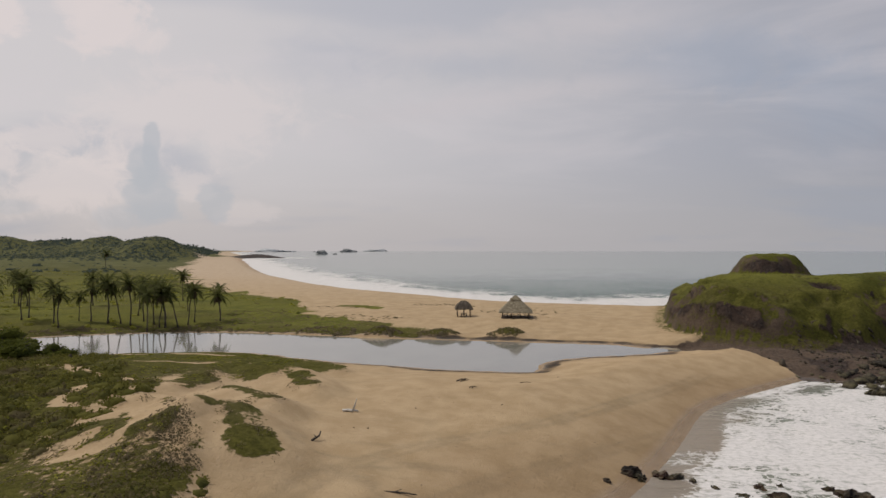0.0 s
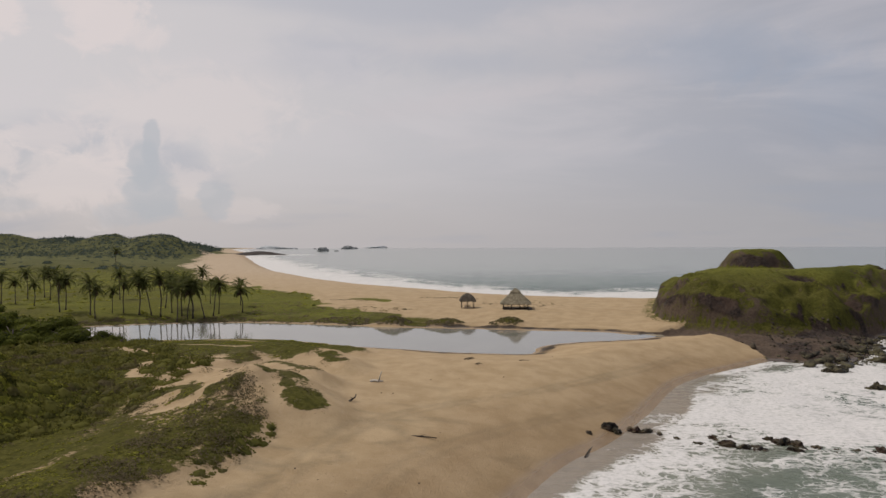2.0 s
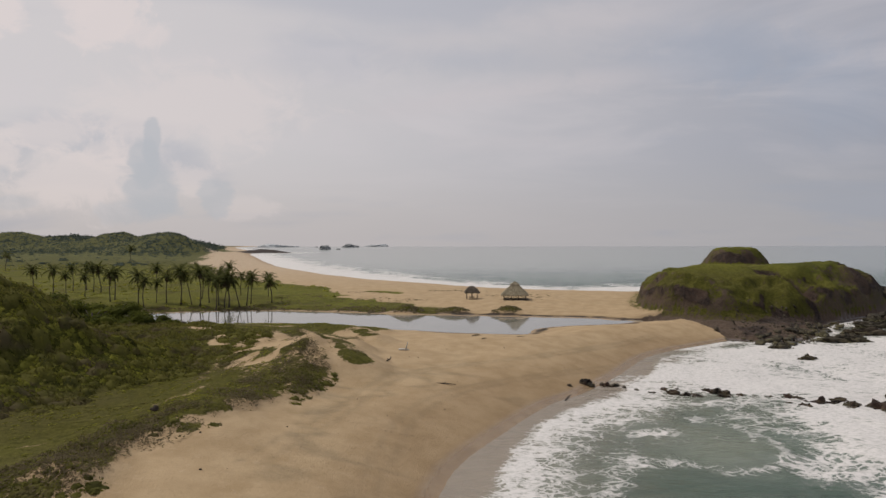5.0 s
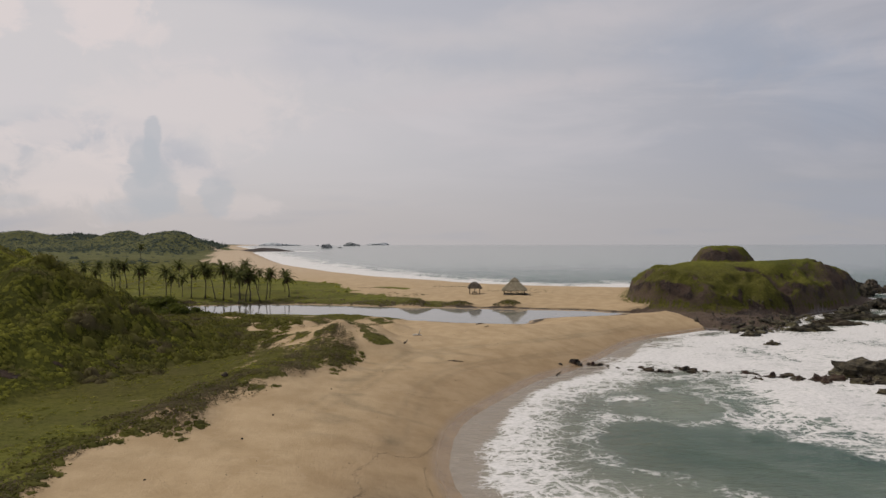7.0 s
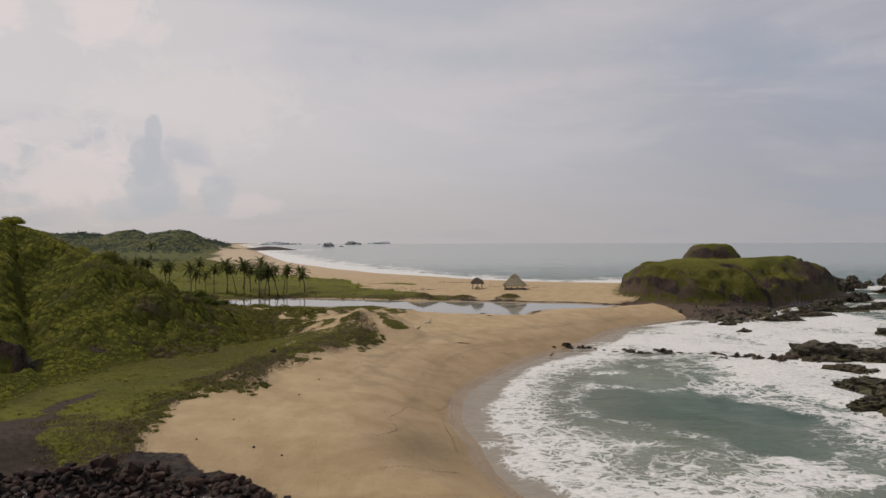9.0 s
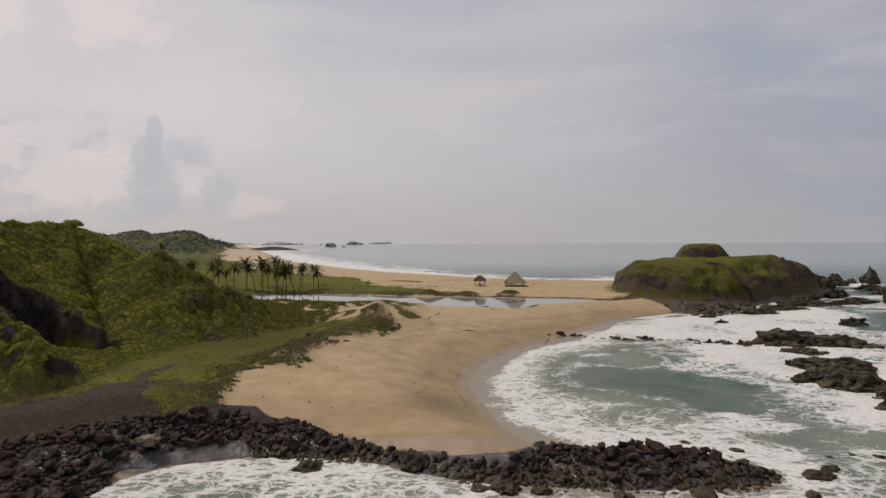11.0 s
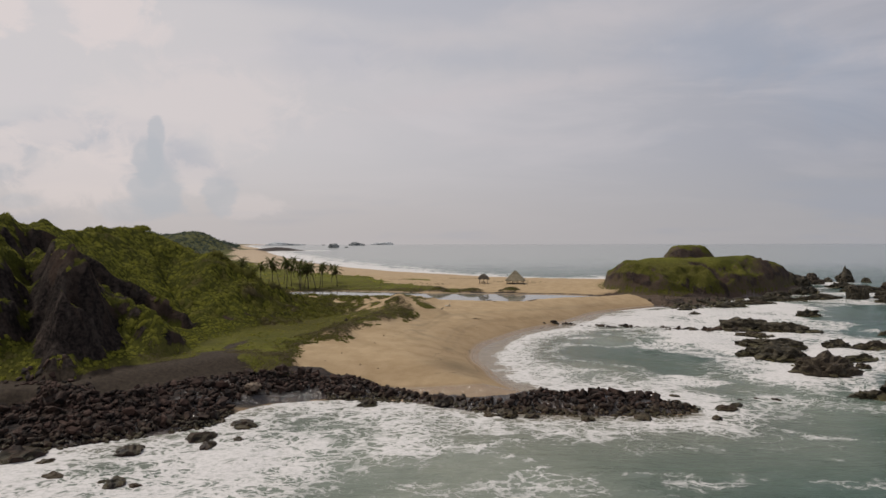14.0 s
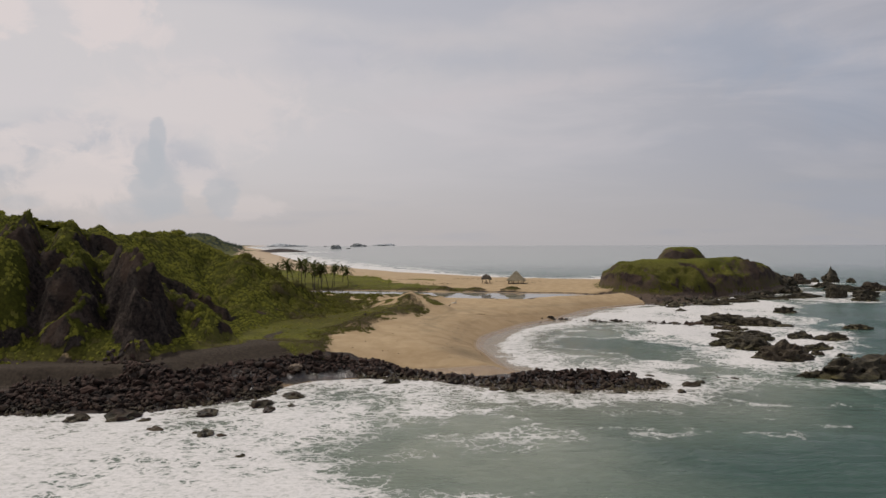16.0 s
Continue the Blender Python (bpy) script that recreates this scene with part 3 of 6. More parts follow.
def terrain(X, Y):
    """Heights and covers of the land at the places X, Y."""
    near = (X > -400) & (X < 300) & (Y > -120) & (Y < 420)
    dc = inside_distance(COAST, X, Y)
    wob = value_noise(X, Y, 18, 4, 3)
    fine = value_noise(X, Y, 3.0, 3, 9)
    land = np.maximum(dc, 0)
    h = np.where(dc > 0, 3.5 * (1 - np.exp(-(land / 8.5) ** 1.25)), np.maximum(dc * 0.10, -3.0))
    h += np.where(dc > 0, smooth(dc, 2, 20) * (wob * 0.7 + fine * 0.10), 0)
    h += smooth(Y, 300, 900) * smooth(dc, 60, 200) * 3.0
    dl = inside_distance(LAGOON, X, Y) + wob * 2.2 + fine * 0.8
    far_side = smooth(Y, 108, 122)
    h = np.minimum(h, LAGOON_Z - dl * np.where(dl > 0, 0.25, 0.12 - 0.04 * far_side))
    # dunes
    dv, dspur = inside_distance(VEG, X, Y), np.maximum.reduce([inside_distance(p, X, Y) for p in SPURS])
    ddry = np.maximum.reduce([inside_distance(p, X, Y) for p in DRY_SCRUB])
    bare = np.maximum.reduce([smooth(line_distance(line, X, Y) + fine * 1.6, w, w * 0.45) for line, w in BARE]) * (1 - smooth(ddry, -0.4, 0.4))
    dune = np.exp(-((X + 21) / 6.5) ** 2 - ((Y - 45) / 11) ** 2) * 2.4 + np.exp(-((X + 23.5) / 6) ** 2 - ((Y - 24) / 10) ** 2) * 1.1
    dune += np.exp(-((X + 34) / 9) ** 2 - ((Y - 60) / 9) ** 2) * 1.6 + np.exp(-((X + 48) / 12) ** 2 - ((Y - 76) / 8) ** 2) * 1.0
    dune += smooth(dspur, -4.0, 1.2) * 1.4 + np.exp(-((X + 27.5) / 3.2) ** 2 - ((Y - 9) / 3.0) ** 2) * 0.7
    dune *= smooth(dl, 0.0, -9)
    h += dune * (1 + wob * 0.5)
    h += smooth(dv, -0.6, 1.4) * (0.45 + fine * 0.5) * smooth(X, -34, -28) * smooth(dl, 0, -6)
    # low scrub mounds on the far bank
    for x, y, rx, ry, a in ((-12.3, 121.8, 3.6, 2.0, 1.7), (-0.8, 120.8, 4.2, 1.8, 1.2), (12.8, 119.0, 3.4, 2.0, 1.5), (-24, 127, 7, 3, 0.6), (-38, 131, 8, 3, 0.5)):
        h += a * np.exp(-((X - x) / rx) ** 2 - ((Y - y) / ry) ** 2) * 1.1
    # hill with gullies and cliffs towards the sea
    steep = smooth(Y, 6, -14)
    gully = value_noise(X * 0.8 + Y * 0.6, Y * 0.12 - X * 0.12, 9, 3, 21)
    hh, hin = hill(X, Y, HILL_TOE, HILL_RIDGE, 3.6, 0.95 + 0.05 * steep)
    mid = np.sin(np.pi * np.clip(hh / 22, 0, 1))
    ridged = 1 - 2 * np.abs(value_noise(X, Y * 0.45, 16, 4, 31))
    hh += np.where(hin > 0, mid * ((ridged - 0.75) * (3.0 + 3.5 * steep) + gully * (1.5 + 3.0 * steep)) + smooth(hin, 1, 8) * fine * 1.2, 0)
    # sharp buttresses of bare rock
    for crest, slope in BUTTRESSES:
        dr, zr = line_distance(crest, X, Y, False, crest[:, 2])
        up = zr - 3.4 - slope * np.maximum(dr - 1.1, 0) + value_noise(X, Y, 6.5, 4, 87) * 4.0 + (0.3 - np.abs(value_noise(X, Y, 5.0, 3, 88))) * 5.0
        hh = np.where((hin > 0) & (up > hh), up, hh)
    # scarps: the ground on one side of the line lies lower
    cut = np.zeros(X.shape)
    for (ax, ay), (bx, by), drop, width in SCARPS:
        L = math.hypot(bx - ax, by - ay)
        along = ((X - ax) * (bx - ax) + (Y - ay) * (by - ay)) / L
        across = ((X - ax) * (ay - by) + (Y - ay) * (bx - ax)) / L + value_noise(X, Y, 7, 3, 77) * 3.0
        ends = smooth(along, -2.5, 2.5) * smooth(along, L + 2.5, L - 2.5)
        cut = np.maximum(cut, ends * smooth(np.abs(across + 0.9), 2.6, 1.6))
        hh -= np.where(hin > 0, drop * ends * smooth(across, 0.5, -1.3) * smooth(across, -width, -width * 0.35) * smooth(hin, 0, 3), 0)
    # furrows down the slope and broken ledges
    furrow = 0.32 - np.abs(value_noise(X * 0.9 + Y * 0.42, Y * 0.30 - X * 0.16, 5.5, 3, 33))
    hh += np.where(hin > 0, smooth(hin, 2, 7) * smooth(hh, 1.5, 5) * (furrow * 2.6 + value_noise(X, Y, 2.2, 2, 35) * (0.5 + 1.6 * steep) + (0.22 - np.abs(value_noise(X * 0.9 - Y * 0.2, Y * 0.35, 3.4, 2, 37))) * 4.0 * steep), 0)
    hh = np.maximum(hh, 0)
    # headland
    head, kin = hill(X, Y, HEAD_TOE, HEAD_RIDGE, 2.2, 0.40)
    head *= smooth(kin, 0.0, 1.6)
    hmid = np.sin(np.pi * np.clip(head / 14, 0, 1))
    head += np.where(kin > 0, hmid * ((1 - 2 * np.abs(value_noise(X, Y, 14, 4, 41)) - 0.7) * 3.4 * smooth(kin, 13, 7)) + smooth(kin, 3, 10) * (value_noise(X, Y, 22, 3, 5) * 1.0 + fine * 0.15) + smooth(kin, 0.3, 2.0) * smooth(kin, 13, 8) * ((0.25 - np.abs(value_noise(X, Y, 6.5, 4, 69))) * 4.2 + value_noise(X, Y, 2.4, 2, 70) * 1.0), 0)
    flat = smooth(inside_distance(KNOB, X, Y), -12, -1)
    head = np.where(kin > 0, head * (1 - flat) + 8.6 * flat, head)
    step_z = np.floor(head / 2.6) * 2.6
    head = np.where(kin > 0, head * 0.86 + 0.14 * (step_z + 2.6 * smooth(head - step_z, 0.9, 2.2)), head)
    gash = np.exp(-((X - 84 + (Y - 120) * 0.35) / 4.0) ** 2) * smooth(Y, 140, 122) * smooth(kin, 0, 3)
    head -= gash * 3.2
    knob = inside_distance(KNOB, X, Y)
    dome = np.clip((knob + 0.8 + value_noise(X, Y, 5, 3, 8) * 2.2) / 7.0, 0, 1)
    head += 6.0 * (1 - (1 - dome) ** 2.2) * (1 + 0.16 * value_noise(X, Y, 4, 3, 12))
    head = np.maximum(head, 0)
    h = np.where(kin > 0, np.maximum(h, 2.2) + head, h)
    h = np.where(hin > 0, np.maximum(h, 3.4) + hh, h)
    # rocky shelf before the headland and the bank above the boulders
    shelf = smooth(inside_distance(SHELF, X, Y) + fine * 2.0 + wob * 3.0, -0.8, 1.4)
    low = shelf * smooth(kin, 0.5, -1.5)
    h = h * (1 - 0.42 * low) + low * smooth(dc, 0, 3) * (fine * 0.7 + value_noise(X, Y, 1.6, 2, 83) * 0.4)
    bank = smooth(dc, 9, 13) * smooth(Y, -2, -10) * smooth(X, -26, -32)
    h += bank * 1.0
    edge_y = -27.3 + 0.10 * (X + 58) + value_noise(X, Y, 6, 3, 95) * 1.6
    terrace = smooth(Y, edge_y - 0.9, edge_y + 0.4) * smooth(X, -46, -50) * smooth(Y, -6, -12)
    h = np.maximum(h, h * (1 - terrace) + 3.7 * terrace)
    dband = inside_distance(BAND, X, Y)
    h += smooth(dband, -0.3, 1.6) * (0.35 + 0.5 * fine)
    # far hills
    for x, y, a, rx, ry in FAR_HILLS:
        h += a * np.exp(-((X - x) / rx) ** 2 - ((Y - y) / ry) ** 2) * (1 + 0.5 * value_noise(X, Y, 70, 4, 13)) * smooth(dc, 20, 120)
    h += 5 * smooth(Y, 1150, 1230) * smooth(dc, 5, 40) * smooth(Y, 1330, 1290) * smooth(X, -440, -390)
    # ---- covers
    beach_w = 57 + value_noise(X, Y, 45, 4, 17) * 16 + fine * 4
    plain = smooth(dc, beach_w - 4, beach_w + 10) * smooth(Y, 121, 128) * smooth(dl, -0.5, -2.0)
    plain *= smooth(X + 0.68 * (np.clip(Y, 135, 300) - 135) + value_noise(X, Y, 16, 4, 19) * 26, -12, -22)
    bankgrass = smooth(dl, -0.4, -1.4) * smooth(dl, -15, -8) * smooth(Y, 110, 118) * smooth(X, 6, -10)
    mounds = np.zeros(X.shape)
    for x, y, rx, ry in ((-12.3, 121.8, 3.7, 2.3), (-0.8, 120.8, 4.3, 2.0), (12.8, 119.0, 3.5, 2.2)):
        mounds = np.maximum(mounds, smooth(1.25 - ((X - x) / rx) ** 2 - ((Y - y) / ry) ** 2, 0, 0.7))
    tufts = smooth(value_noise(X, Y, 9, 3, 27), 0.12, 0.32) * smooth(dc, 45, 60) * smooth(Y, 125, 150) * smooth(X, 0, -20)
    sparse = smooth(X, -44, -34) * smooth(Y, 26, 40) * smooth(Y, 80, 66)
    veg = smooth(dv + fine * 1.5, -0.5, 1.5) * (1 - sparse * (0.45 + 0.35 * smooth(Y, 40, 50)) * smooth(X, -36, -29) * smooth(value_noise(X * 1.25 + Y * 0.5, Y * 0.8 - X * 0.3, 4, 4, 51), -0.16, 0.06)) * (1 - 0.93 * bare) * (1 - 0.5 * smooth(dv, 5, 1) * smooth(value_noise(X, Y, 4, 3, 53), -0.05, 0.15))
    shore = smooth(dl, -0.5, -1.5) * smooth(dl, -7, -4) * smooth(X, -13, -22) * smooth(Y, 112, 104)
    spur = np.maximum(smooth(dspur + fine * 1.6, -0.5, 0.8) * (0.45 + 0.5 * smooth(value_noise(X, Y, 3, 3, 57), -0.12, 0.08)), smooth(ddry + fine * 1.5, -0.4, 0.6) * (0.30 + 0.5 * smooth(value_noise(X, Y, 3.2, 3, 59), -0.05, 0.1)))
    ky, kx = np.gradient(head, Y[:, 0], X[0, :])
    headsteep = np.hypot(kx, ky)
    greenside = smooth(X, 60, 68) * smooth(X, 88, 80)
    headgrass = np.where(kin > 0, 1.0 - (0.55 - 0.20 * greenside) * smooth(headsteep + value_noise(X, Y, 6, 4, 63) * 1.3, 0.55, 1.15), smooth(kin, -5, -1) * smooth(dc, 6, 12) * 0.5)
    grass = np.clip(np.maximum.reduce([plain, bankgrass * 0.75, mounds * 0.7, tufts, veg, shore, spur, headgrass]), 0, 1)
    gy, gx = np.gradient(hh, Y[:, 0], X[0, :])
    steepness = np.hypot(gx, gy)
    hillrock_hollows = np.where(hin > 0, smooth(steepness + value_noise(X, Y, 5, 3, 71) * 1.1, 1.05 - 0.30 * smooth(Y, -2, -10), 1.5 - 0.30 * smooth(Y, -2, -10)) * smooth(Y, 26, 8) * smooth(hh, 0.5, 2.0), 0)
    hillrock_hollows *= np.maximum(smooth(value_noise(X, Y, 7, 3, 75), -0.30, -0.10), smooth(steepness, 1.3, 1.8))
    hillrock_hollows = np.maximum(hillrock_hollows, np.where(hin > 0, cut * smooth(value_noise(X, Y, 4, 2, 73), -0.45, -0.25), 0))
    # hollows in the slope: their shade is painted as dark rock patches
    for hx, hy, hr in ((-48.6, 19.2, 1.5), (-46.8, 24.0, 0.8), (-53.0, 9.8, 2.2)):
        hillrock_hollows = np.maximum(hillrock_hollows, smooth(np.hypot(X - hx, (Y - hy) * 1.6), hr, hr * 0.5))
    ledge = smooth(value_noise(X * 0.55 + Y * 0.85, Y * 0.3 - X * 0.35, 4.2, 3, 79), 0.06, 0.16)
    face = smooth(line_distance(BUTTRESSES[0][0][1:], X, Y) + value_noise(X, Y, 4, 3, 78) * 2.5, 6.5, 4.0) * smooth(Y, -4, -9)
    hillrock_hollows = np.maximum(hillrock_hollows * (1 - 0.85 * ledge * smooth(hh, 2.0, 5.0) * (1 - face) * (1 - cut)), np.where(hin > 0, face * smooth(steepness, 0.7, 1.2) * (0.95 - 0.5 * ledge), 0))
    grass = np.where(hin > 0, np.maximum(grass, 0.9), grass)
    rag = value_noise(X, Y, 10, 4, 61)
    headrock = np.where(kin > 0, smooth(headsteep + rag * 1.6, 1.15, 1.75) * smooth(head, 12, 10), 0)
    headrock = np.maximum(headrock, np.where(kin > 0, smooth(rag * 9 + 5.5 - head, -0.8, 1.2) * np.maximum(smooth(X, 70, 60), 0.75 * smooth(X, 84, 90)), 0))
    headrock = np.maximum(headrock, np.where(kin > 0, gash, 0))
    headrock = np.maximum(headrock, np.where(kin > 0, 0.7 * smooth(X, 96, 108) * smooth(head, 12.5, 9.5), 0))
    headrock = np.where(knob > -1, smooth(knob, 2.8, 0.6) * (0.52 + rag), headrock)
    headrock *= smooth(kin + fine, 0.3, 2.2) * np.where(kin > 0, 0.92 + 1.3 * value_noise(X, Y, 5, 4, 67), 1)
    rock = np.clip(np.maximum.reduce([hillrock_hollows, headrock, shelf * smooth(value_noise(X, Y, 5, 3, 81), -0.1, 0.12) * smooth(dc, 22, 6) * smooth(X, 50, 62), smooth(dband + fine * 1.5, -0.5, 0.5)]), 0, 1)
    rock = np.maximum(rock, smooth(Y, 1150, 1190) * smooth(Y, 1340, 1310) * smooth(dc, 70, 40) * smooth(X, -440, -400))
    trk = line_distance(TRACK, X, Y)
    worn = smooth(trk + fine * 3.2 + value_noise(X, Y, 3, 2, 103) * 1.6, 2.0 + 1.6 * smooth(Y, 0, -10), 0.5) * smooth(Y, 8, 0)
    soil = np.maximum.reduce([worn, smooth(trk, 10, 7) * smooth(Y, 16, 8) * 0.95, smooth(Y, -8, -12) * smooth(X, -28, -32) * smooth(hin, 1.0, -0.5) * 1.2 * smooth(dc + fine * 3, 3.0, 7.0), shelf * 1.1, smooth(kin, -1, 1), smooth(kin, -7, -3) * smooth(X, 58, 64)])
    soil = np.clip(np.maximum(soil, smooth(dl, -0.2, -1) * smooth(dl, -4, -2.5) * 0.6), 0, 1)
    grass = grass * (1 - 0.42 * smooth(trk + fine, 1.0, 0.3) * smooth(Y, 46, 30)) * (1 - 0.9 * worn) * (1 - 0.80 * smooth(Y + 0.35 * (X + 40), -13, -16) * smooth(hin, 0.6, -2.2) * smooth(value_noise(X, Y, 5, 3, 99) + 0.10 * np.maximum(-hin, 0), -0.05, 0.15))
    lush = np.clip(smooth(Y, 122, 135) * smooth(Y, 520, 220) * (0.80 + 0.6 * value_noise(X, Y, 26, 3, 93)) + smooth(line_distance(TRACK, X, Y), 14, 5) * smooth(Y, 22, 6) * 0.8 * (hin < 1) + (kin > 0) * smooth(headsteep, 0.8, 0.3) * 0.18, 0, 1)
    wet = np.clip(smooth(dc, 3.6 + 10.0 * smooth(Y, -13, -17) * smooth(X, -42, -37), 0.6 + 5.0 * smooth(Y, -13, -17) * smooth(X, -42, -37)) * smooth(X + 0.7 * (Y + 30), -52, -46) + smooth(dl, -4.5, -0.5) * 0.8 * smooth(dl, 0.3, -0.3), 0, 1) * (h < 3.2)
    wet = np.maximum(wet, 0.5 * smooth(dc + wob * 9, 12, 3.5) * smooth(Y, -16, -8) * smooth(Y, 95, 80) * (dc > 0))
    wet = np.maximum(wet, smooth(np.hypot(X + 30.5, (Y + 23.5) * 1.1), 8.5, 5.5) * (h < 2.6))
    stain_shade = np.exp(-((X + 7.5) / 3.4) ** 2 - ((Y + 5) / 5.5) ** 2) * 1.0 + np.exp(-((X + 9) / 1.0) ** 2 - ((Y - 10.5) / 1.4) ** 2)
    stain_shade += 0.5 * smooth(np.abs(value_noise(X * 0.35, Y, 7, 3, 91)), 0.05, 0.0) * smooth(Y, -5, 20) * smooth(Y, 60, 40) * (X > -16)
    # wheel ruts as dark mineral bands and painted shading; the sand stays level
    for rut in RUTS:
        for off in (-0.75, 0.75):
            stain_shade = np.maximum(stain_shade, 0.34 * smooth(line_distance(rut + np.array((off, 0.0)), X, Y) + fine * 0.5, 0.6, 0.1) * (near & (Y > 0)))
    return dict(h=h, dc=dc, dl=dl, grass=grass, soil=soil, wet=wet, rock=rock, lush=lush, stain_shade=np.clip(stain_shade, 0, 1) * (dc > 1), scrubby=np.maximum(smooth(hin, 0, 2), (kin > 0) * (0.05 + 0.5 * smooth(headsteep, 0.5, 1.0)), smooth(dv, 1, 5) * smooth(Y, 2, 12) * (Y < 100) * np.clip(0.32 + 1.3 * value_noise(X, Y, 9, 3, 97), 0, 1) + smooth(h, 5.5, 8) * (Y > 700)), hin=hin, hh=hh, kin=kin, head=head, dv=dv, plain=plain, dspur=dspur, ddry=ddry, bare=bare, mounds=mounds)


def graded(lo, hi, a, b, step, growth, most):
    """Grid lines: even between a and b, ever wider outside."""
    out = list(np.arange(a, b + step / 2, step))
    s, x = step, a
    while x > lo:
        s = min(s * growth, most)
        x -= s
        out.insert(0, max(x, lo))
    s, x = step, out[-1]
    while x < hi:
        s = min(s * growth, most)
        x += s
        out.append(min(x, hi))
    return np.array(out)


def sheet(name, xs, ys, Z, mat, colours=None):
    """A grid of quads with one height for each crossing."""
    nx, ny = len(xs), len(ys)
    X, Y = np.meshgrid(xs, ys)
    me = bpy.data.meshes.new(name)
    me.vertices.add(nx * ny)
    me.vertices.foreach_set("co", np.stack([X, Y, Z], -1).reshape(-1).astype(np.float32))
    i = np.arange(nx * ny).reshape(ny, nx)
    quads = np.stack([i[:-1, :-1], i[:-1, 1:], i[1:, 1:], i[1:, :-1]], -1).reshape(-1, 4)
    me.loops.add(quads.size)
    me.loops.foreach_set("vertex_index", quads.reshape(-1).astype(np.int32))
    me.polygons.add(len(quads))
    me.polygons.foreach_set("loop_start", np.arange(0, quads.size, 4, dtype=np.int32))
    me.polygons.foreach_set("use_smooth", np.ones(len(quads), bool))
    me.update(calc_edges=True)
    for key, chans in (colours or {}).items():
        at = me.attributes.new(key, "FLOAT_COLOR", "POINT")
        rgba = np.ones((ny, nx, 4), np.float32)
        for c, v in enumerate(chans):
            rgba[..., c] = v
        at.data.foreach_set("color", rgba.reshape(-1))
    me.materials.append(mat)
    return new(name, me)


GX = graded(-3500, 400, -94, 128, 0.62, 1.05, 90)
GY = graded(-400, 4880, -48, 196, 0.66, 1.035, 90)
GXX, GYY = np.meshgrid(GX, GY)
LAND = terrain(GXX, GYY)
ground = tagged(sheet("ground", GX, GY, LAND["h"], MAT_GROUND, {"cover": (LAND["grass"], LAND["soil"], LAND["wet"]), "extra": (LAND["rock"], LAND["lush"], LAND["stain_shade"], LAND["scrubby"])}),
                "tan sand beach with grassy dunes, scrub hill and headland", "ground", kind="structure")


def height(x, y):
    """The ground's height at one or many places."""
    x, y = np.asarray(x, float), np.asarray(y, float)
    i = np.clip(np.searchsorted(GX, x) - 1, 0, len(GX) - 2)
    j = np.clip(np.searchsorted(GY, y) - 1, 0, len(GY) - 2)
    u, v = (x - GX[i]) / (GX[i + 1] - GX[i]), (y - GY[j]) / (GY[j + 1] - GY[j])
    Z = LAND["h"]
    return (Z[j, i] * (1 - u) + Z[j, i + 1] * u) * (1 - v) + (Z[j + 1, i] * (1 - u) + Z[j + 1, i + 1] * u) * v


def cover_at(key, x, y):
    i = np.clip(np.searchsorted(GX, x), 0, len(GX) - 1)
    j = np.clip(np.searchsorted(GY, y), 0, len(GY) - 1)
    return LAND[key][j, i]


# ---- sea ----
BAY_SURF = spline([(14, 46), (36, 75), (54, 85), (74, 86), (92, 100), (98, 84), (76, 62), (78, 40), (66, 10), (54, -6), (46, -11), (36, -8), (34, 2), (35, 14), (35, 26), (37, 44), (28, 50)], 3, True)
SOUTH_SURF = spline([(-90, -40), (-62, -37), (-40, -34), (-28, -22), (-17, -17), (-11, -20.5), (-14.5, -29), (-17, -40), (-19, -56), (-24, -70), (-50, -80), (-95, -70)], 3, True)


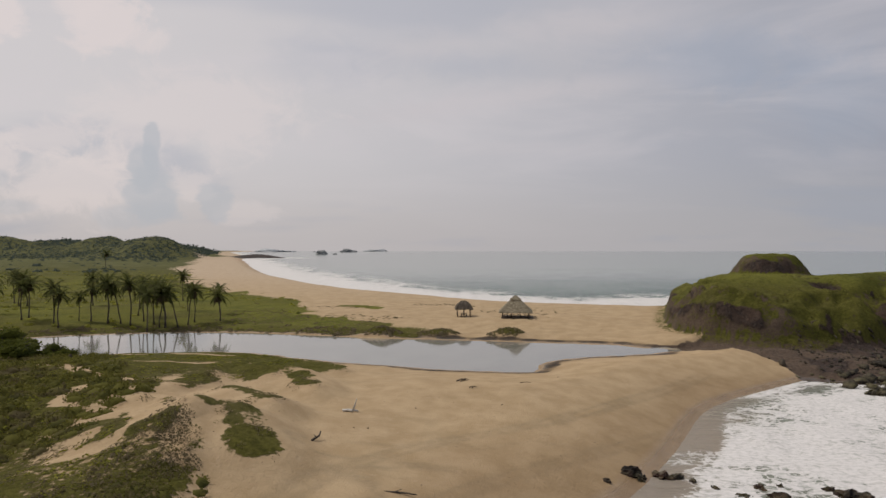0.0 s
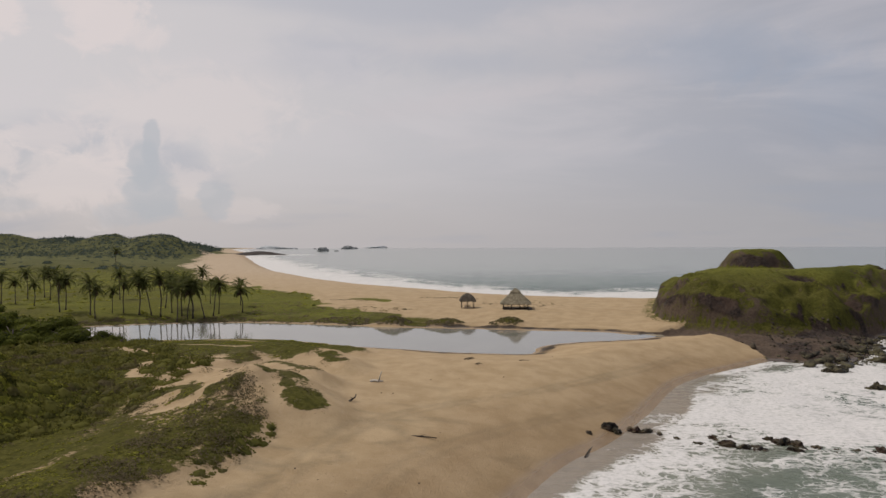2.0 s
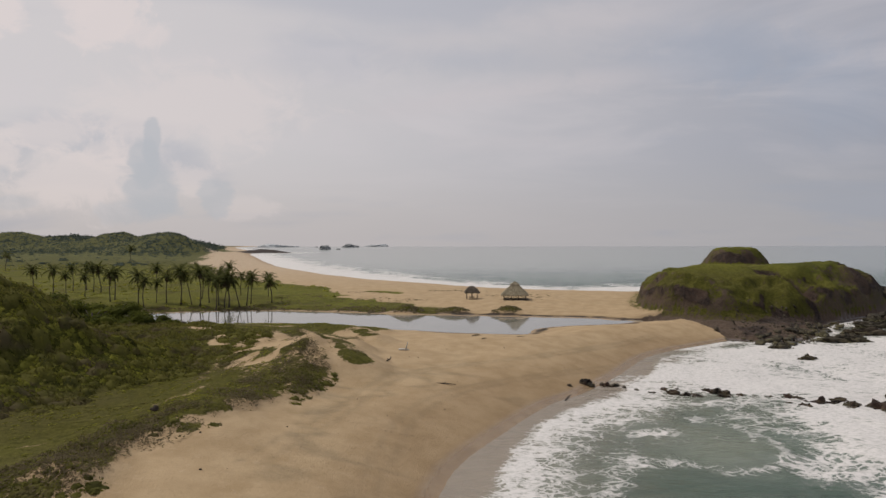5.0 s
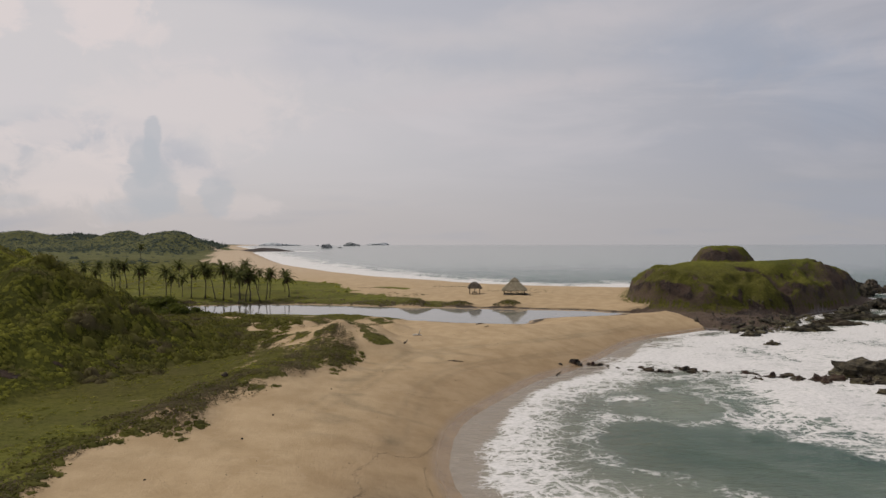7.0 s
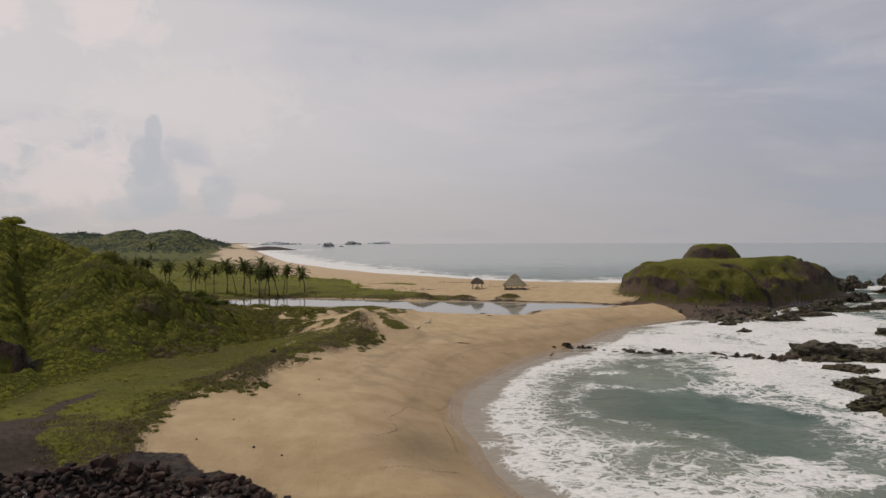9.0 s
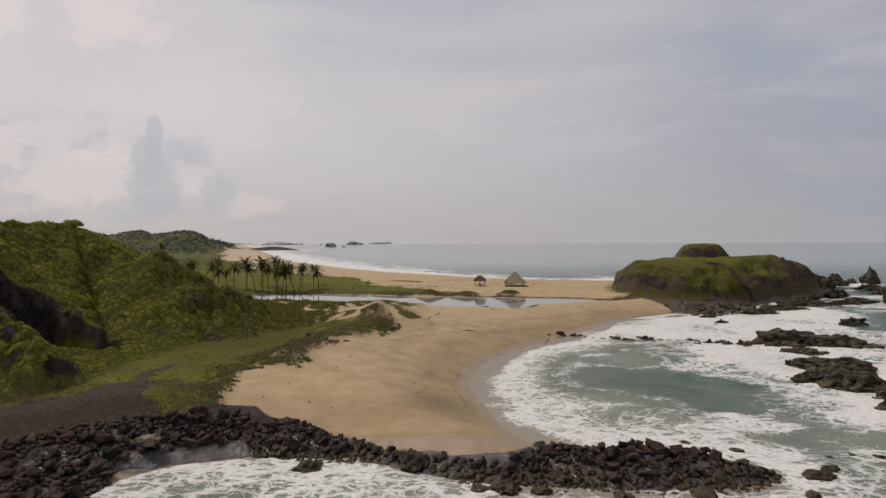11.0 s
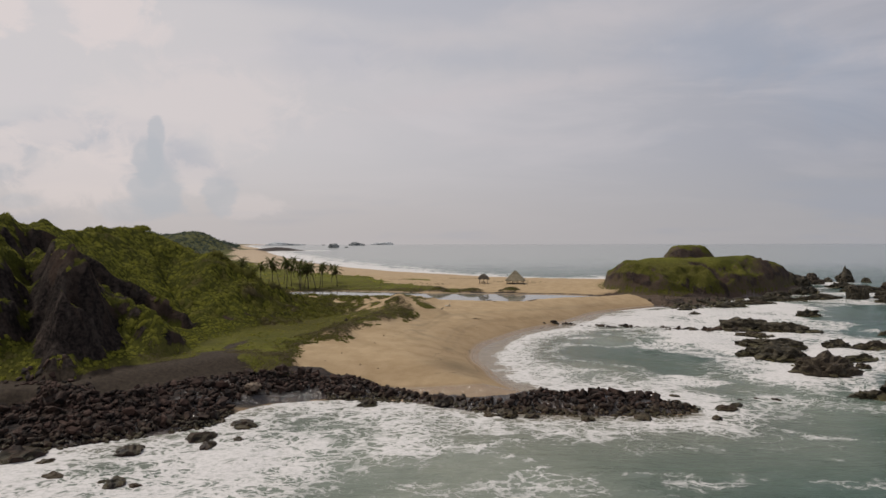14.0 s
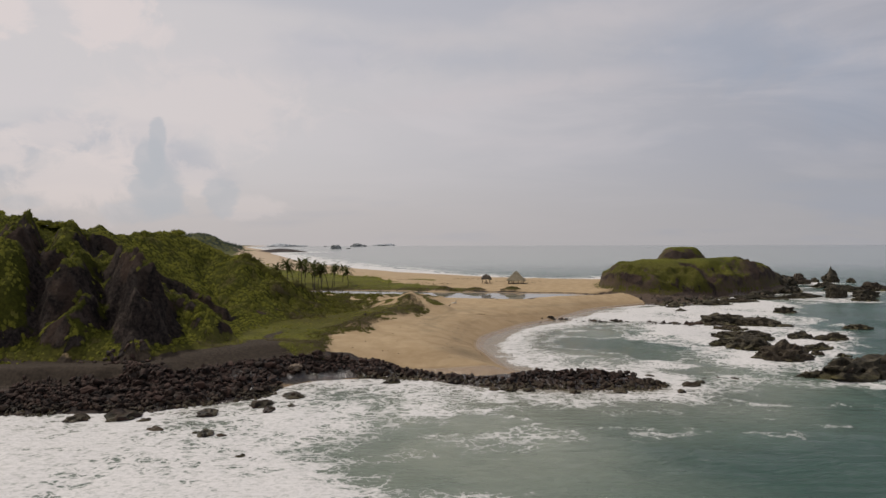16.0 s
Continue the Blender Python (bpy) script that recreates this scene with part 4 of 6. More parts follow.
def sea_surface(X, Y):
    dc = -inside_distance(COAST, X, Y)
    wob = value_noise(X, Y, 12, 4, 101)
    fine = value_noise(X, Y, 3.5, 3, 111)
    shore_open = smooth(Y, 170, 190)
    open_foam = smooth(dc, 60 + 22 * smooth(Y, 220, 420), 26) * shore_open * (0.62 + 0.55 * smooth(dc, 40, 26) + 0.35 * np.sin(dc / 6.5 + wob * 6) * smooth(dc, 14, 30))
    bay = np.clip(smooth(inside_distance(BAY_SURF, X, Y) + wob * 12, -6.0, 9.0), 0, 1) * (0.84 + wob * 0.55) * np.maximum(smooth(dc, 0.4 + wob * 5, 3.0 + wob * 5), smooth(X, 38, 46))
    south = smooth(inside_distance(SOUTH_SURF, X, Y) + wob * 12, -9, 11) * (0.84 + wob * 0.6)
    edge = 0.80 * smooth(dc, 17 + wob * 12, 3.0) * smooth(dc, 0.6 + wob * 5, 3.2 + wob * 5) * (1 - shore_open) * smooth(Y, -60, -10) * (X < 60) * smooth(X, 36, 28) * smooth(Y, 60, 50)
    edge = np.maximum(edge, smooth(dc, 5 + wob * 4, 0.5) * (1 - shore_open) * 0.7 * np.maximum(smooth(X, 34, 42), smooth(Y, -13, -17) * (1 - 0.6 * smooth(X, -16, -4))))
    streaks = smooth(value_noise(X * 0.45 + Y * 0.2, Y, 9, 4, 131), 0.10 - 0.12 * smooth(Y, -10, -25), 0.40) * (0.70 - 0.30 * smooth(Y, -8, -18) * smooth(X, 0, 14)) * smooth(dc, 75, 20) * (1 - shore_open)
    rim = smooth(np.abs(dc - 18 - wob * 16), 3.5, 0.3) * 0.40 * (1 - shore_open) * smooth(Y, -20, -8)
    wisp = smooth(np.abs(value_noise(X * 0.55 + Y * 0.2, Y, 12, 4, 141)), 0.055, 0.0) * 0.62 * smooth(dc, 34, 10) * smooth(Y, -14, -22)
    reef = np.zeros(X.shape)
    for x, y, r in ((52, 44, 14), (46, 6, 13), (47, -16, 10), (60, 18, 12), (113, 110, 22), (120, 104, 18), (158, 145, 18), (160, 192, 26), (100, 108, 14), (74, 52, 14), (140, 130, 22)):
        reef = np.maximum(reef, smooth(np.hypot(X - x, (Y - y) * 1.4) + wob * 14, r, r * 0.5) * 0.62)
    spithead = smooth(np.hypot(X - 21, Y + 19) + wob * 9, 11, 2) * 0.34
    foam = np.clip(np.maximum.reduce([open_foam, bay, south, edge, streaks, rim, reef, spithead, wisp]), 0, 1)
    # swell, higher where it breaks
    amp = smooth(dc, 2, 30) * np.where(Y > 600, 0.0, 1.0)
    z = amp * (0.22 * np.sin((X * 0.35 + Y) * 0.16 + wob * 3) + wob * 0.45 + fine * 0.16) + foam * smooth(dc, 1, 8) * (fine * 0.22 + 0.12)
    roll = smooth(np.abs(dc - 20 - 6 * wob), 3.5, 0) * shore_open * smooth(Y, 1200, 300) * 0.9
    shallow = np.clip(np.exp(-np.maximum(dc, 0) / (4.0 + 1.5 * smooth(Y, -15, -25) + 5.0 * smooth(Y, 80, 60) * smooth(Y, -16, -12))) * 0.95 + 0.07 * smooth(np.hypot((X - 2) / 1.4, Y + 38), 26, 8) * smooth(X, 22, 4), 0, 1)
    shallow = np.maximum(shallow, smooth(dc, 9, 3.5) * smooth(Y, 80, 66) * smooth(Y, -20, -12) * 0.95)
    silt = smooth(dc, 48 - 18 * smooth(Y, -15, -30), 6) * smooth(Y, 130, 100) * (0.55 + wob)
    silt = np.maximum(silt, smooth(np.hypot((X + 9) / 1.1, (Y + 42) / 1.6) + wob * 12, 24, 7) * (0.85 + wob))
    # fourth value: far water, smoother and paled by painted haze
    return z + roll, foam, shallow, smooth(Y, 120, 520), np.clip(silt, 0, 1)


SX = graded(-3400, 4600, -64, 90, 0.85, 1.05, 120)
SY = graded(-420, 4880, -76, 100, 0.85, 1.04, 90)
SXX, SYY = np.meshgrid(SX, SY)
SEA_Z, FOAM, SHALLOW, CALM_HAZE, SILT = sea_surface(SXX, SYY)
tagged(sheet("sea", SX, SY, SEA_Z, MAT_SEA, {"surf": (FOAM, SHALLOW, CALM_HAZE, SILT)}), "grey-green ocean with white foaming surf", "water", kind="structure")

LX, LY = np.arange(-98, 44, 1.0), np.arange(80, 132, 1.0)
LXX, LYY = np.meshgrid(LX, LY)
water = sheet("lagoon_water", LX, LY, np.full(LXX.shape, LAGOON_Z), MAT_LAGOON)
dry = (inside_distance(LAGOON, LXX, LYY) < -5.0).ravel()
bm = bmesh.new()
bm.from_mesh(water.data)
bm.verts.ensure_lookup_table()
bmesh.ops.delete(bm, geom=[v for v, out in zip(bm.verts[:], dry) if out], context="VERTS")
bm.to_mesh(water.data)
bm.free()
tagged(water, "still grey lagoon behind the beach reflecting sky", "water", kind="structure")


# ---- helpers for things ----
def part(name, bm, mat, parent=None, label="", shade=True):
    """Links a bmesh as one mesh object, under a thing or a part where one is given."""
    me = bpy.data.meshes.new(name)
    bm.to_mesh(me)
    bm.free()
    me.materials.append(mat)
    if shade:
        me.polygons.foreach_set("use_smooth", np.ones(len(me.polygons), bool))
    ob = new(name, me)
    ob.parent = parent
    return tagged(ob, label)


def raw_mesh(name, verts, faces, mats, mat_index=None):
    me = bpy.data.meshes.new(name)
    me.from_pydata(verts, [], faces)
    for m in mats if isinstance(mats, (list, tuple)) else [mats]:
        me.materials.append(m)
    if mat_index is not None:
        me.polygons.foreach_set("material_index", np.asarray(mat_index, np.int32))
    return me


def joined(name, proto_list, places, mat, label, category, follow=1.0):
    """Many copies of small shapes in one mesh, for what nobody could count. A place: x, y, z, turn, width, height, which."""
    V, Fq, at = [], [], 0
    px, py = np.array([q[0] for q in places]), np.array([q[1] for q in places])
    sx = np.clip((height(px + 0.7, py) - height(px - 0.7, py)) / 1.4, -0.95, 0.95) * follow
    sy = np.clip((height(px, py + 0.7) - height(px, py - 0.7)) / 1.4, -0.95, 0.95) * follow
    for (x, y, z, turn, w, t, which), gx, gy in zip(places, sx, sy):
        v, f = proto_list[which]
        c, s = math.cos(turn), math.sin(turn)
        p = v * np.array((w, w, t))
        qx, qy = p[:, 0] * c - p[:, 1] * s, p[:, 0] * s + p[:, 1] * c
        V.append(np.stack([qx + x, qy + y, p[:, 2] + z + qx * gx + qy * gy], -1))
        Fq.append(f + at)
        at += len(v)
    V, Fq = np.vstack(V).astype(np.float32), np.vstack(Fq).astype(np.int32)
    me = bpy.data.meshes.new(name)
    me.vertices.add(len(V))
    me.vertices.foreach_set("co", V.reshape(-1))
    k = Fq.shape[1]
    me.loops.add(Fq.size)
    me.loops.foreach_set("vertex_index", Fq.reshape(-1))
    me.polygons.add(len(Fq))
    me.polygons.foreach_set("loop_start", np.arange(0, Fq.size, k, dtype=np.int32))
    me.update(calc_edges=True)
    me.materials.append(mat)
    return tagged(new(name, me), label, category, kind="stuff")


def tube(bm, points, radii, sides=8, cap=True):
    """A tapered tube through points."""
    rings = []
    pts = [Vector(p) for p in points]
    for i, p in enumerate(pts):
        d = (pts[min(i + 1, len(pts) - 1)] - pts[max(i - 1, 0)]).normalized()
        a = d.orthogonal().normalized() if abs(d.z) < 0.95 else Vector((1, 0, 0))
        a = (a - d * a.dot(d)).normalized()
        b = d.cross(a)
        rings.append([bm.verts.new(p + (a * math.cos(2 * math.pi * k / sides) + b * math.sin(2 * math.pi * k / sides)) * radii[i]) for k in range(sides)])
    for r, q in zip(rings, rings[1:]):
        for k in range(sides):
            bm.faces.new((r[k], r[(k + 1) % sides], q[(k + 1) % sides], q[k]))
    if cap:
        bm.faces.new(rings[0][::-1]), bm.faces.new(rings[-1])


def box(bm, x, y, z, sx, sy, sz, turn=0.0):
    """A box with its middle at x, y, z and slightly uneven corners."""
    made = bmesh.ops.create_cube(bm, size=1.0)["verts"]
    for v in made:
        v.co = Vector((v.co.x * sx, v.co.y * sy, v.co.z * sz))
        if turn:
            v.co.rotate(Euler((0, 0, turn)))
        v.co += Vector((x, y, z))


rng = np.random.default_rng(7)


# ---- foliage shapes ----
def leaf_clump(leaves, size, seed, low=0.0, spread=1.0, core=True):
    """A bush of unit radius: a lumpy dark core and leaves standing off it. All faces are quads."""
    r = np.random.default_rng(seed)
    V, Q = [], []
    if core:
        nu, nv = 7, 4
        phase = r.uniform(0, 6.28, 3)
        for j in range(nv + 1):
            e = math.pi / 2 * j / nv
            for i in range(nu):
                a = 2 * math.pi * i / nu
                rad = 0.78 * (1 + 0.18 * math.sin(2 * a + phase[0]) + 0.14 * math.sin(3 * a + phase[1] + 2 * e)) * r.uniform(0.9, 1.1)
                V.append((rad * math.cos(e) * math.cos(a), rad * math.cos(e) * math.sin(a), -0.25 + (0.95 * math.sin(e) + low) * 0.85 * r.uniform(0.92, 1.06)))
        for j in range(nv):
            for i in range(nu):
                Q.append((j * nu + i, j * nu + (i + 1) % nu, (j + 1) * nu + (i + 1) % nu, (j + 1) * nu + i))
    for _ in range(leaves):
        a, e = r.uniform(0, 2 * math.pi), math.asin(r.uniform(0.0, 1.0) ** 0.8)
        out = np.array((math.cos(e) * math.cos(a), math.cos(e) * math.sin(a), math.sin(e)))
        c = out * r.uniform(0.72, 1.08) * np.array((spread, spread, 0.9)) + np.array((0, 0, -0.12 + low))
        d = out + r.normal(0, 0.55, 3)
        d /= np.linalg.norm(d)
        w = np.cross(d, r.normal(0, 1, 3))
        w /= np.linalg.norm(w) + 1e-6
        n1, L, W = len(V), size * r.uniform(0.7, 1.35), size * r.uniform(0.35, 0.6)
        V += [tuple(c - d * L * 0.5), tuple(c + w * W), tuple(c + d * L * 0.7), tuple(c - w * W)]
        Q.append((n1, n1 + 1, n1 + 2, n1 + 3))
    return np.array(V), np.array(Q)


BUSH = [leaf_clump(56, 0.20, 10 + i) for i in range(5)]
SCRUB = [leaf_clump(20, 0.36, 30 + i, spread=1.15) for i in range(4)]
HILL_BUSH = [leaf_clump(28, 0.28, 110 + i) for i in range(6)]
DRY = [leaf_clump(34, 0.24, 90 + i, spread=1.2, core=False) for i in range(4)]
TUFT = [leaf_clump(16, 0.5, 50 + i, core=False) for i in range(4)]
CLUMP = [leaf_clump(12, 0.26, 70 + i) for i in range(4)]


def scatter(x0, x1, y0, y1, step, keep, size, protos, flat=(0.7, 1.0), sink=0.1):
    """Places on a jittered grid where keep(x, y) says so."""
    xs, ys = np.meshgrid(np.arange(x0, x1, step), np.arange(y0, y1, step))
    xs = (xs + rng.uniform(-0.5, 0.5, xs.shape) * step).ravel()
    ys = (ys + rng.uniform(-0.5, 0.5, ys.shape) * step).ravel()
    ok = keep(xs, ys) > rng.uniform(0, 1, xs.shape)
    xs, ys = xs[ok], ys[ok]
    zs = height(xs, ys)
    out = []
    for x, y, z in zip(xs, ys, zs):
        w = rng.uniform(*size) * (1.0 if rng.uniform() > 0.08 else 1.45)
        out.append((x, y, z - sink * w, rng.uniform(0, 6.28), w, w * rng.uniform(*flat), int(rng.integers(len(protos)))))
    return out


# ---- scrub on the hill, dunes, headland and far plain ----
def hill_keep(x, y):
    slope = np.hypot(height(x + 0.6, y) - height(x - 0.6, y), height(x, y + 0.6) - height(x, y - 0.6)) / 1.2
    return (cover_at("hin", x, y) > 0.3) * (1 - 0.85 * smooth(slope, 1.8, 2.8)) * (1 - smooth(cover_at("rock", x, y), 0.25, 0.6)) * (0.80 + 0.20 * smooth(value_noise(x, y, 6, 2, 201), -0.15, 0.05))


joined("hill_scrub", HILL_BUSH, scatter(-104, -30, 20, 92, 0.78, hill_keep, (0.28, 0.68), HILL_BUSH, (0.5, 0.95), 0.15) + scatter(-100, -40, -27, 20, 0.6, hill_keep, (0.18, 0.46), HILL_BUSH, (0.5, 1.0), 0.15), MAT_BUSH, "dense green scrub covering the steep hillside", "shrubs")


joined("hill_bushes", BUSH, scatter(-108, -30, -24, 92, 2.4, lambda x, y: hill_keep(x, y) * (cover_at("hin", x, y) > 2.5) * 0.2, (0.55, 0.95), BUSH, (0.55, 0.85), 0.15), MAT_BUSH, "large rounded green bushes standing out on the hillside", "shrubs")


SHRUBS = spline([(-66, 96), (-52, 89), (-46, 79), (-37, 70), (-32, 62), (-27.5, 59), (-27, 54.5), (-29.5, 48), (-31.5, 43), (-36, 35), (-39, 25), (-46, 22), (-60, 50), (-75, 80)], 3, True)


def shrub_keep(x, y):
    return smooth(inside_distance(SHRUBS, x, y) + value_noise(x, y, 8, 3, 205) * 9, 0.0, 1.2) * (cover_at("dl", x, y) < -2) * (cover_at("bare", x, y) < 0.35) * 0.85


joined("dune_shrubs", BUSH, scatter(-76, -28, 20, 98, 1.5, shrub_keep, (0.75, 1.55), BUSH, (0.65, 1.0), 0.15), MAT_SHRUB, "dense dark shrubs between the hill and the dunes", "shrubs")


def dune_keep(x, y):
    g = cover_at("grass", x, y)
    off = (cover_at("hin", x, y) < 0.5) & (y < 100) & (cover_at("dl", x, y) < -1.5)
    dense = smooth(cover_at("ddry", x, y), -0.4, 0.3) * (0.22 + 0.68 * smooth(value_noise(x, y, 3.4, 3, 213), -0.14, 0.04))
    near = smooth(cover_at("dv", x, y), -1.0, 0.3) * smooth(cover_at("dv", x, y), 7, 3) * smooth(y, 80, 70) + smooth(cover_at("dspur", x, y), -0.8, 0.2)
    dune = smooth(x, -42, -34) * smooth(y, 34, 44) * smooth(y, 76, 68)
    patchy = 0.08 + 0.92 * smooth(value_noise(x, y, 5, 3, 211), -0.10, 0.08)
    return off * (1 - cover_at("bare", x, y)) * np.maximum(dense, smooth(g, 0.1, 0.4) * np.clip(near * 0.85 * smooth(y, 44, 30) + dune * 0.16, 0, 0.9) * patchy, smooth(cover_at("dspur", x, y), -0.5, 0.4) * 0.7)


joined("dune_scrub", DRY, scatter(-62, -8, -14, 98, 0.5, dune_keep, (0.30, 0.72), DRY, (0.35, 0.7), 0.0), MAT_DUNE, "low grey-green creeping scrub on the sand dunes", "shrubs")


def edge_keep(x, y):
    dv = cover_at("dv", x, y)
    band = smooth(dv + value_noise(x, y, 7, 3, 215) * 4, -1.2, 0.0) * smooth(dv, 6.5, 3.0)
    clump = smooth(value_noise(x * 0.8, y, 5.5, 3, 217), -0.06, 0.08)
    return (cover_at("hin", x, y) < 0.3) * band * smooth(x, -36, -31) * smooth(y, 42, 36) * clump * 0.75


joined("edge_scrub", SCRUB, scatter(-40, -12, -12, 44, 0.62, edge_keep, (0.30, 0.75), SCRUB, (0.35, 0.65), 0.1), MAT_SHRUB, "dark matted scrub along the edge of the sand", "shrubs")


def meadow_keep(x, y):
    return (cover_at("hin", x, y) < 0.5) * (cover_at("dv", x, y) > 1.0) * (cover_at("grass", x, y) > 0.4) * 0.9 * (0.2 + 0.8 * smooth(value_noise(x, y, 5, 3, 261), -0.05, 0.12)) * (cover_at("dl", x, y) < -2)


joined("meadow_tufts", TUFT, scatter(-62, -20, -14, 96, 0.8, meadow_keep, (0.16, 0.42), TUFT, (0.25, 0.5), 0.0), MAT_BUSH, "scattered tufts of green grass below the hill", "grass")


def head_keep(x, y):
    return (cover_at("kin", x, y) > 1.5) * (1 - smooth(cover_at("rock", x, y), 0.25, 0.65)) * (0.12 + 0.48 * smooth(value_noise(x, y, 6, 3, 221), -0.02, 0.12))


joined("headland_scrub", SCRUB, scatter(42, 136, 102, 204, 1.1, head_keep, (0.18, 0.55), SCRUB, (0.3, 0.6), 0.1), MAT_SHRUB, "short green scrub and grass over the rocky headland", "shrubs")


def bank_keep(x, y):
    return np.clip(cover_at("mounds", x, y), 0, 1) * 0.9


joined("bank_scrub", SCRUB, scatter(-20, 20, 116, 126, 0.75, bank_keep, (0.32, 0.58), SCRUB, (0.5, 0.8), 0.1), MAT_DUNE, "round grey-green bushes on the lagoon's sandy bank", "shrubs")


def strip_keep(x, y):
    return smooth(cover_at("dl", x, y), -0.6, -1.2) * smooth(cover_at("dl", x, y), -9, -5) * (y > 116) * smooth(x, 0, -16) * (0.15 + 0.8 * smooth(value_noise(x, y, 7, 2, 231), -0.02, 0.14))


joined("bank_grass", SCRUB, scatter(-100, 4, 114, 142, 1.0, strip_keep, (0.3, 0.8), SCRUB, (0.35, 0.7), 0.1), MAT_DUNE, "rough grass and weeds along the lagoon bank", "grass")


def plain_keep(x, y):
    return (cover_at("plain", x, y) > 0.4) * (0.08 + 0.7 * smooth(value_noise(x * 0.6, y, 40, 3, 241), 0.02, 0.2))


joined("plain_shrubs", CLUMP, scatter(-420, -20, 128, 420, 4.5, plain_keep, (0.5, 1.3), CLUMP, (0.5, 0.9), 0.1), MAT_BUSH, "scattered low shrubs on the green coastal plain", "shrubs")


def bank_tuft_keep(x, y):
    return (cover_at("dl", x, y) < -1.5) * (cover_at("dc", x, y) > 34) * 0.6 * smooth(value_noise(x * 0.6, y * 1.6, 13, 3, 281), 0.06, 0.22) * smooth(x, 34, 12)


joined("bank_tufts", SCRUB, scatter(-52, 34, 121, 176, 1.1, bank_tuft_keep, (0.25, 0.65), SCRUB, (0.18, 0.35), 0.05), MAT_DUNE, "creeping beach grass in patches on the sand bank", "grass")


def far_plain_keep(x, y):
    hedge = smooth(np.abs(value_noise(x * 0.35, y, 70, 3, 251)), 0.06, 0.0)
    return (cover_at("dc", x, y) > 75) * np.clip(0.03 + 0.5 * hedge + 0.8 * smooth(y, 660, 760) * smooth(value_noise(x, y * 0.6, 90, 3, 253), -0.25, 0.05), 0, 0.9)


joined("far_plain_shrubs", CLUMP, scatter(-760, -150, 400, 860, 7.0, far_plain_keep, (1.3, 4.0), CLUMP, (0.5, 0.9), 0.1), MAT_FAR_HAZE, "distant hedges and trees across the green plain", "trees")


def forest_keep(x, y):
    return smooth(height(x, y), 6.2, 8.5) * (cover_at("dc", x, y) > 40)


joined("far_forest", CLUMP, scatter(-1100, -240, 720, 1060, 6.0, forest_keep, (4.2, 6.6), CLUMP, (0.45, 0.75), 0.3), MAT_FAR_HAZE, "hazy dark green forest on the distant low hills", "trees")
joined("farther_forest", CLUMP, scatter(-1700, -420, 1350, 1950, 22, forest_keep, (10, 17), CLUMP, (0.6, 0.9), 0.2), MAT_FAR_HAZE, "hazy forest on the farthest hills", "trees")


# ---- palms ----
def frond_mesh(seed, length, curl, mat, limp):
    """One feathered frond that springs from the origin along x and droops; leaflets hang on both sides of its rib."""
    r = random.Random(seed)
    bm = bmesh.new()
    seg, e, p, prev = 9, 0.0, Vector((0, 0, 0)), None
    side = Vector((0, 1, 0))
    for k in range(seg + 1):
        u = k / seg
        along = Vector((math.cos(e), 0, math.sin(e)))
        if k:
            w = 0.66 * math.sin(math.pi * min(0.14 + u * 0.92, 1.0)) + 0.06
            for sgn in (-1, 1):
                for half in (0.0, 0.5):
                    root = p - along * (length / seg) * half
                    tip = root + side * sgn * w * r.uniform(0.75, 1.1) + along * r.uniform(0.25, 0.42) - Vector((0, 0, 1)) * w * r.uniform(0.3, 0.7) * limp
                    bm.faces.new([bm.verts.new(root - along * 0.14), bm.verts.new(root + along * 0.14), bm.verts.new(tip)])
            rib = 0.04 * (1.2 - u)
            bm.faces.new([bm.verts.new(prev + side * rib), bm.verts.new(prev - side * rib), bm.verts.new(p - side * rib), bm.verts.new(p + side * rib)])
        prev = p.copy()
        p += along * (length / seg)
        e -= curl * (0.6 + 0.8 * u)
    me = bpy.data.meshes.new("frond")
    bm.to_mesh(me)
    bm.free()
    me.materials.append(mat)
    return me


FRONDS = [frond_mesh(900 + k, 3.7 + 0.2 * k, 0.13 + 0.02 * k, MAT_FROND, 1.0) for k in range(5)]
DRY_FRONDS = [frond_mesh(920 + k, 1.9 + 0.2 * k, 0.06, MAT_DEADFROND, 1.5) for k in range(2)]


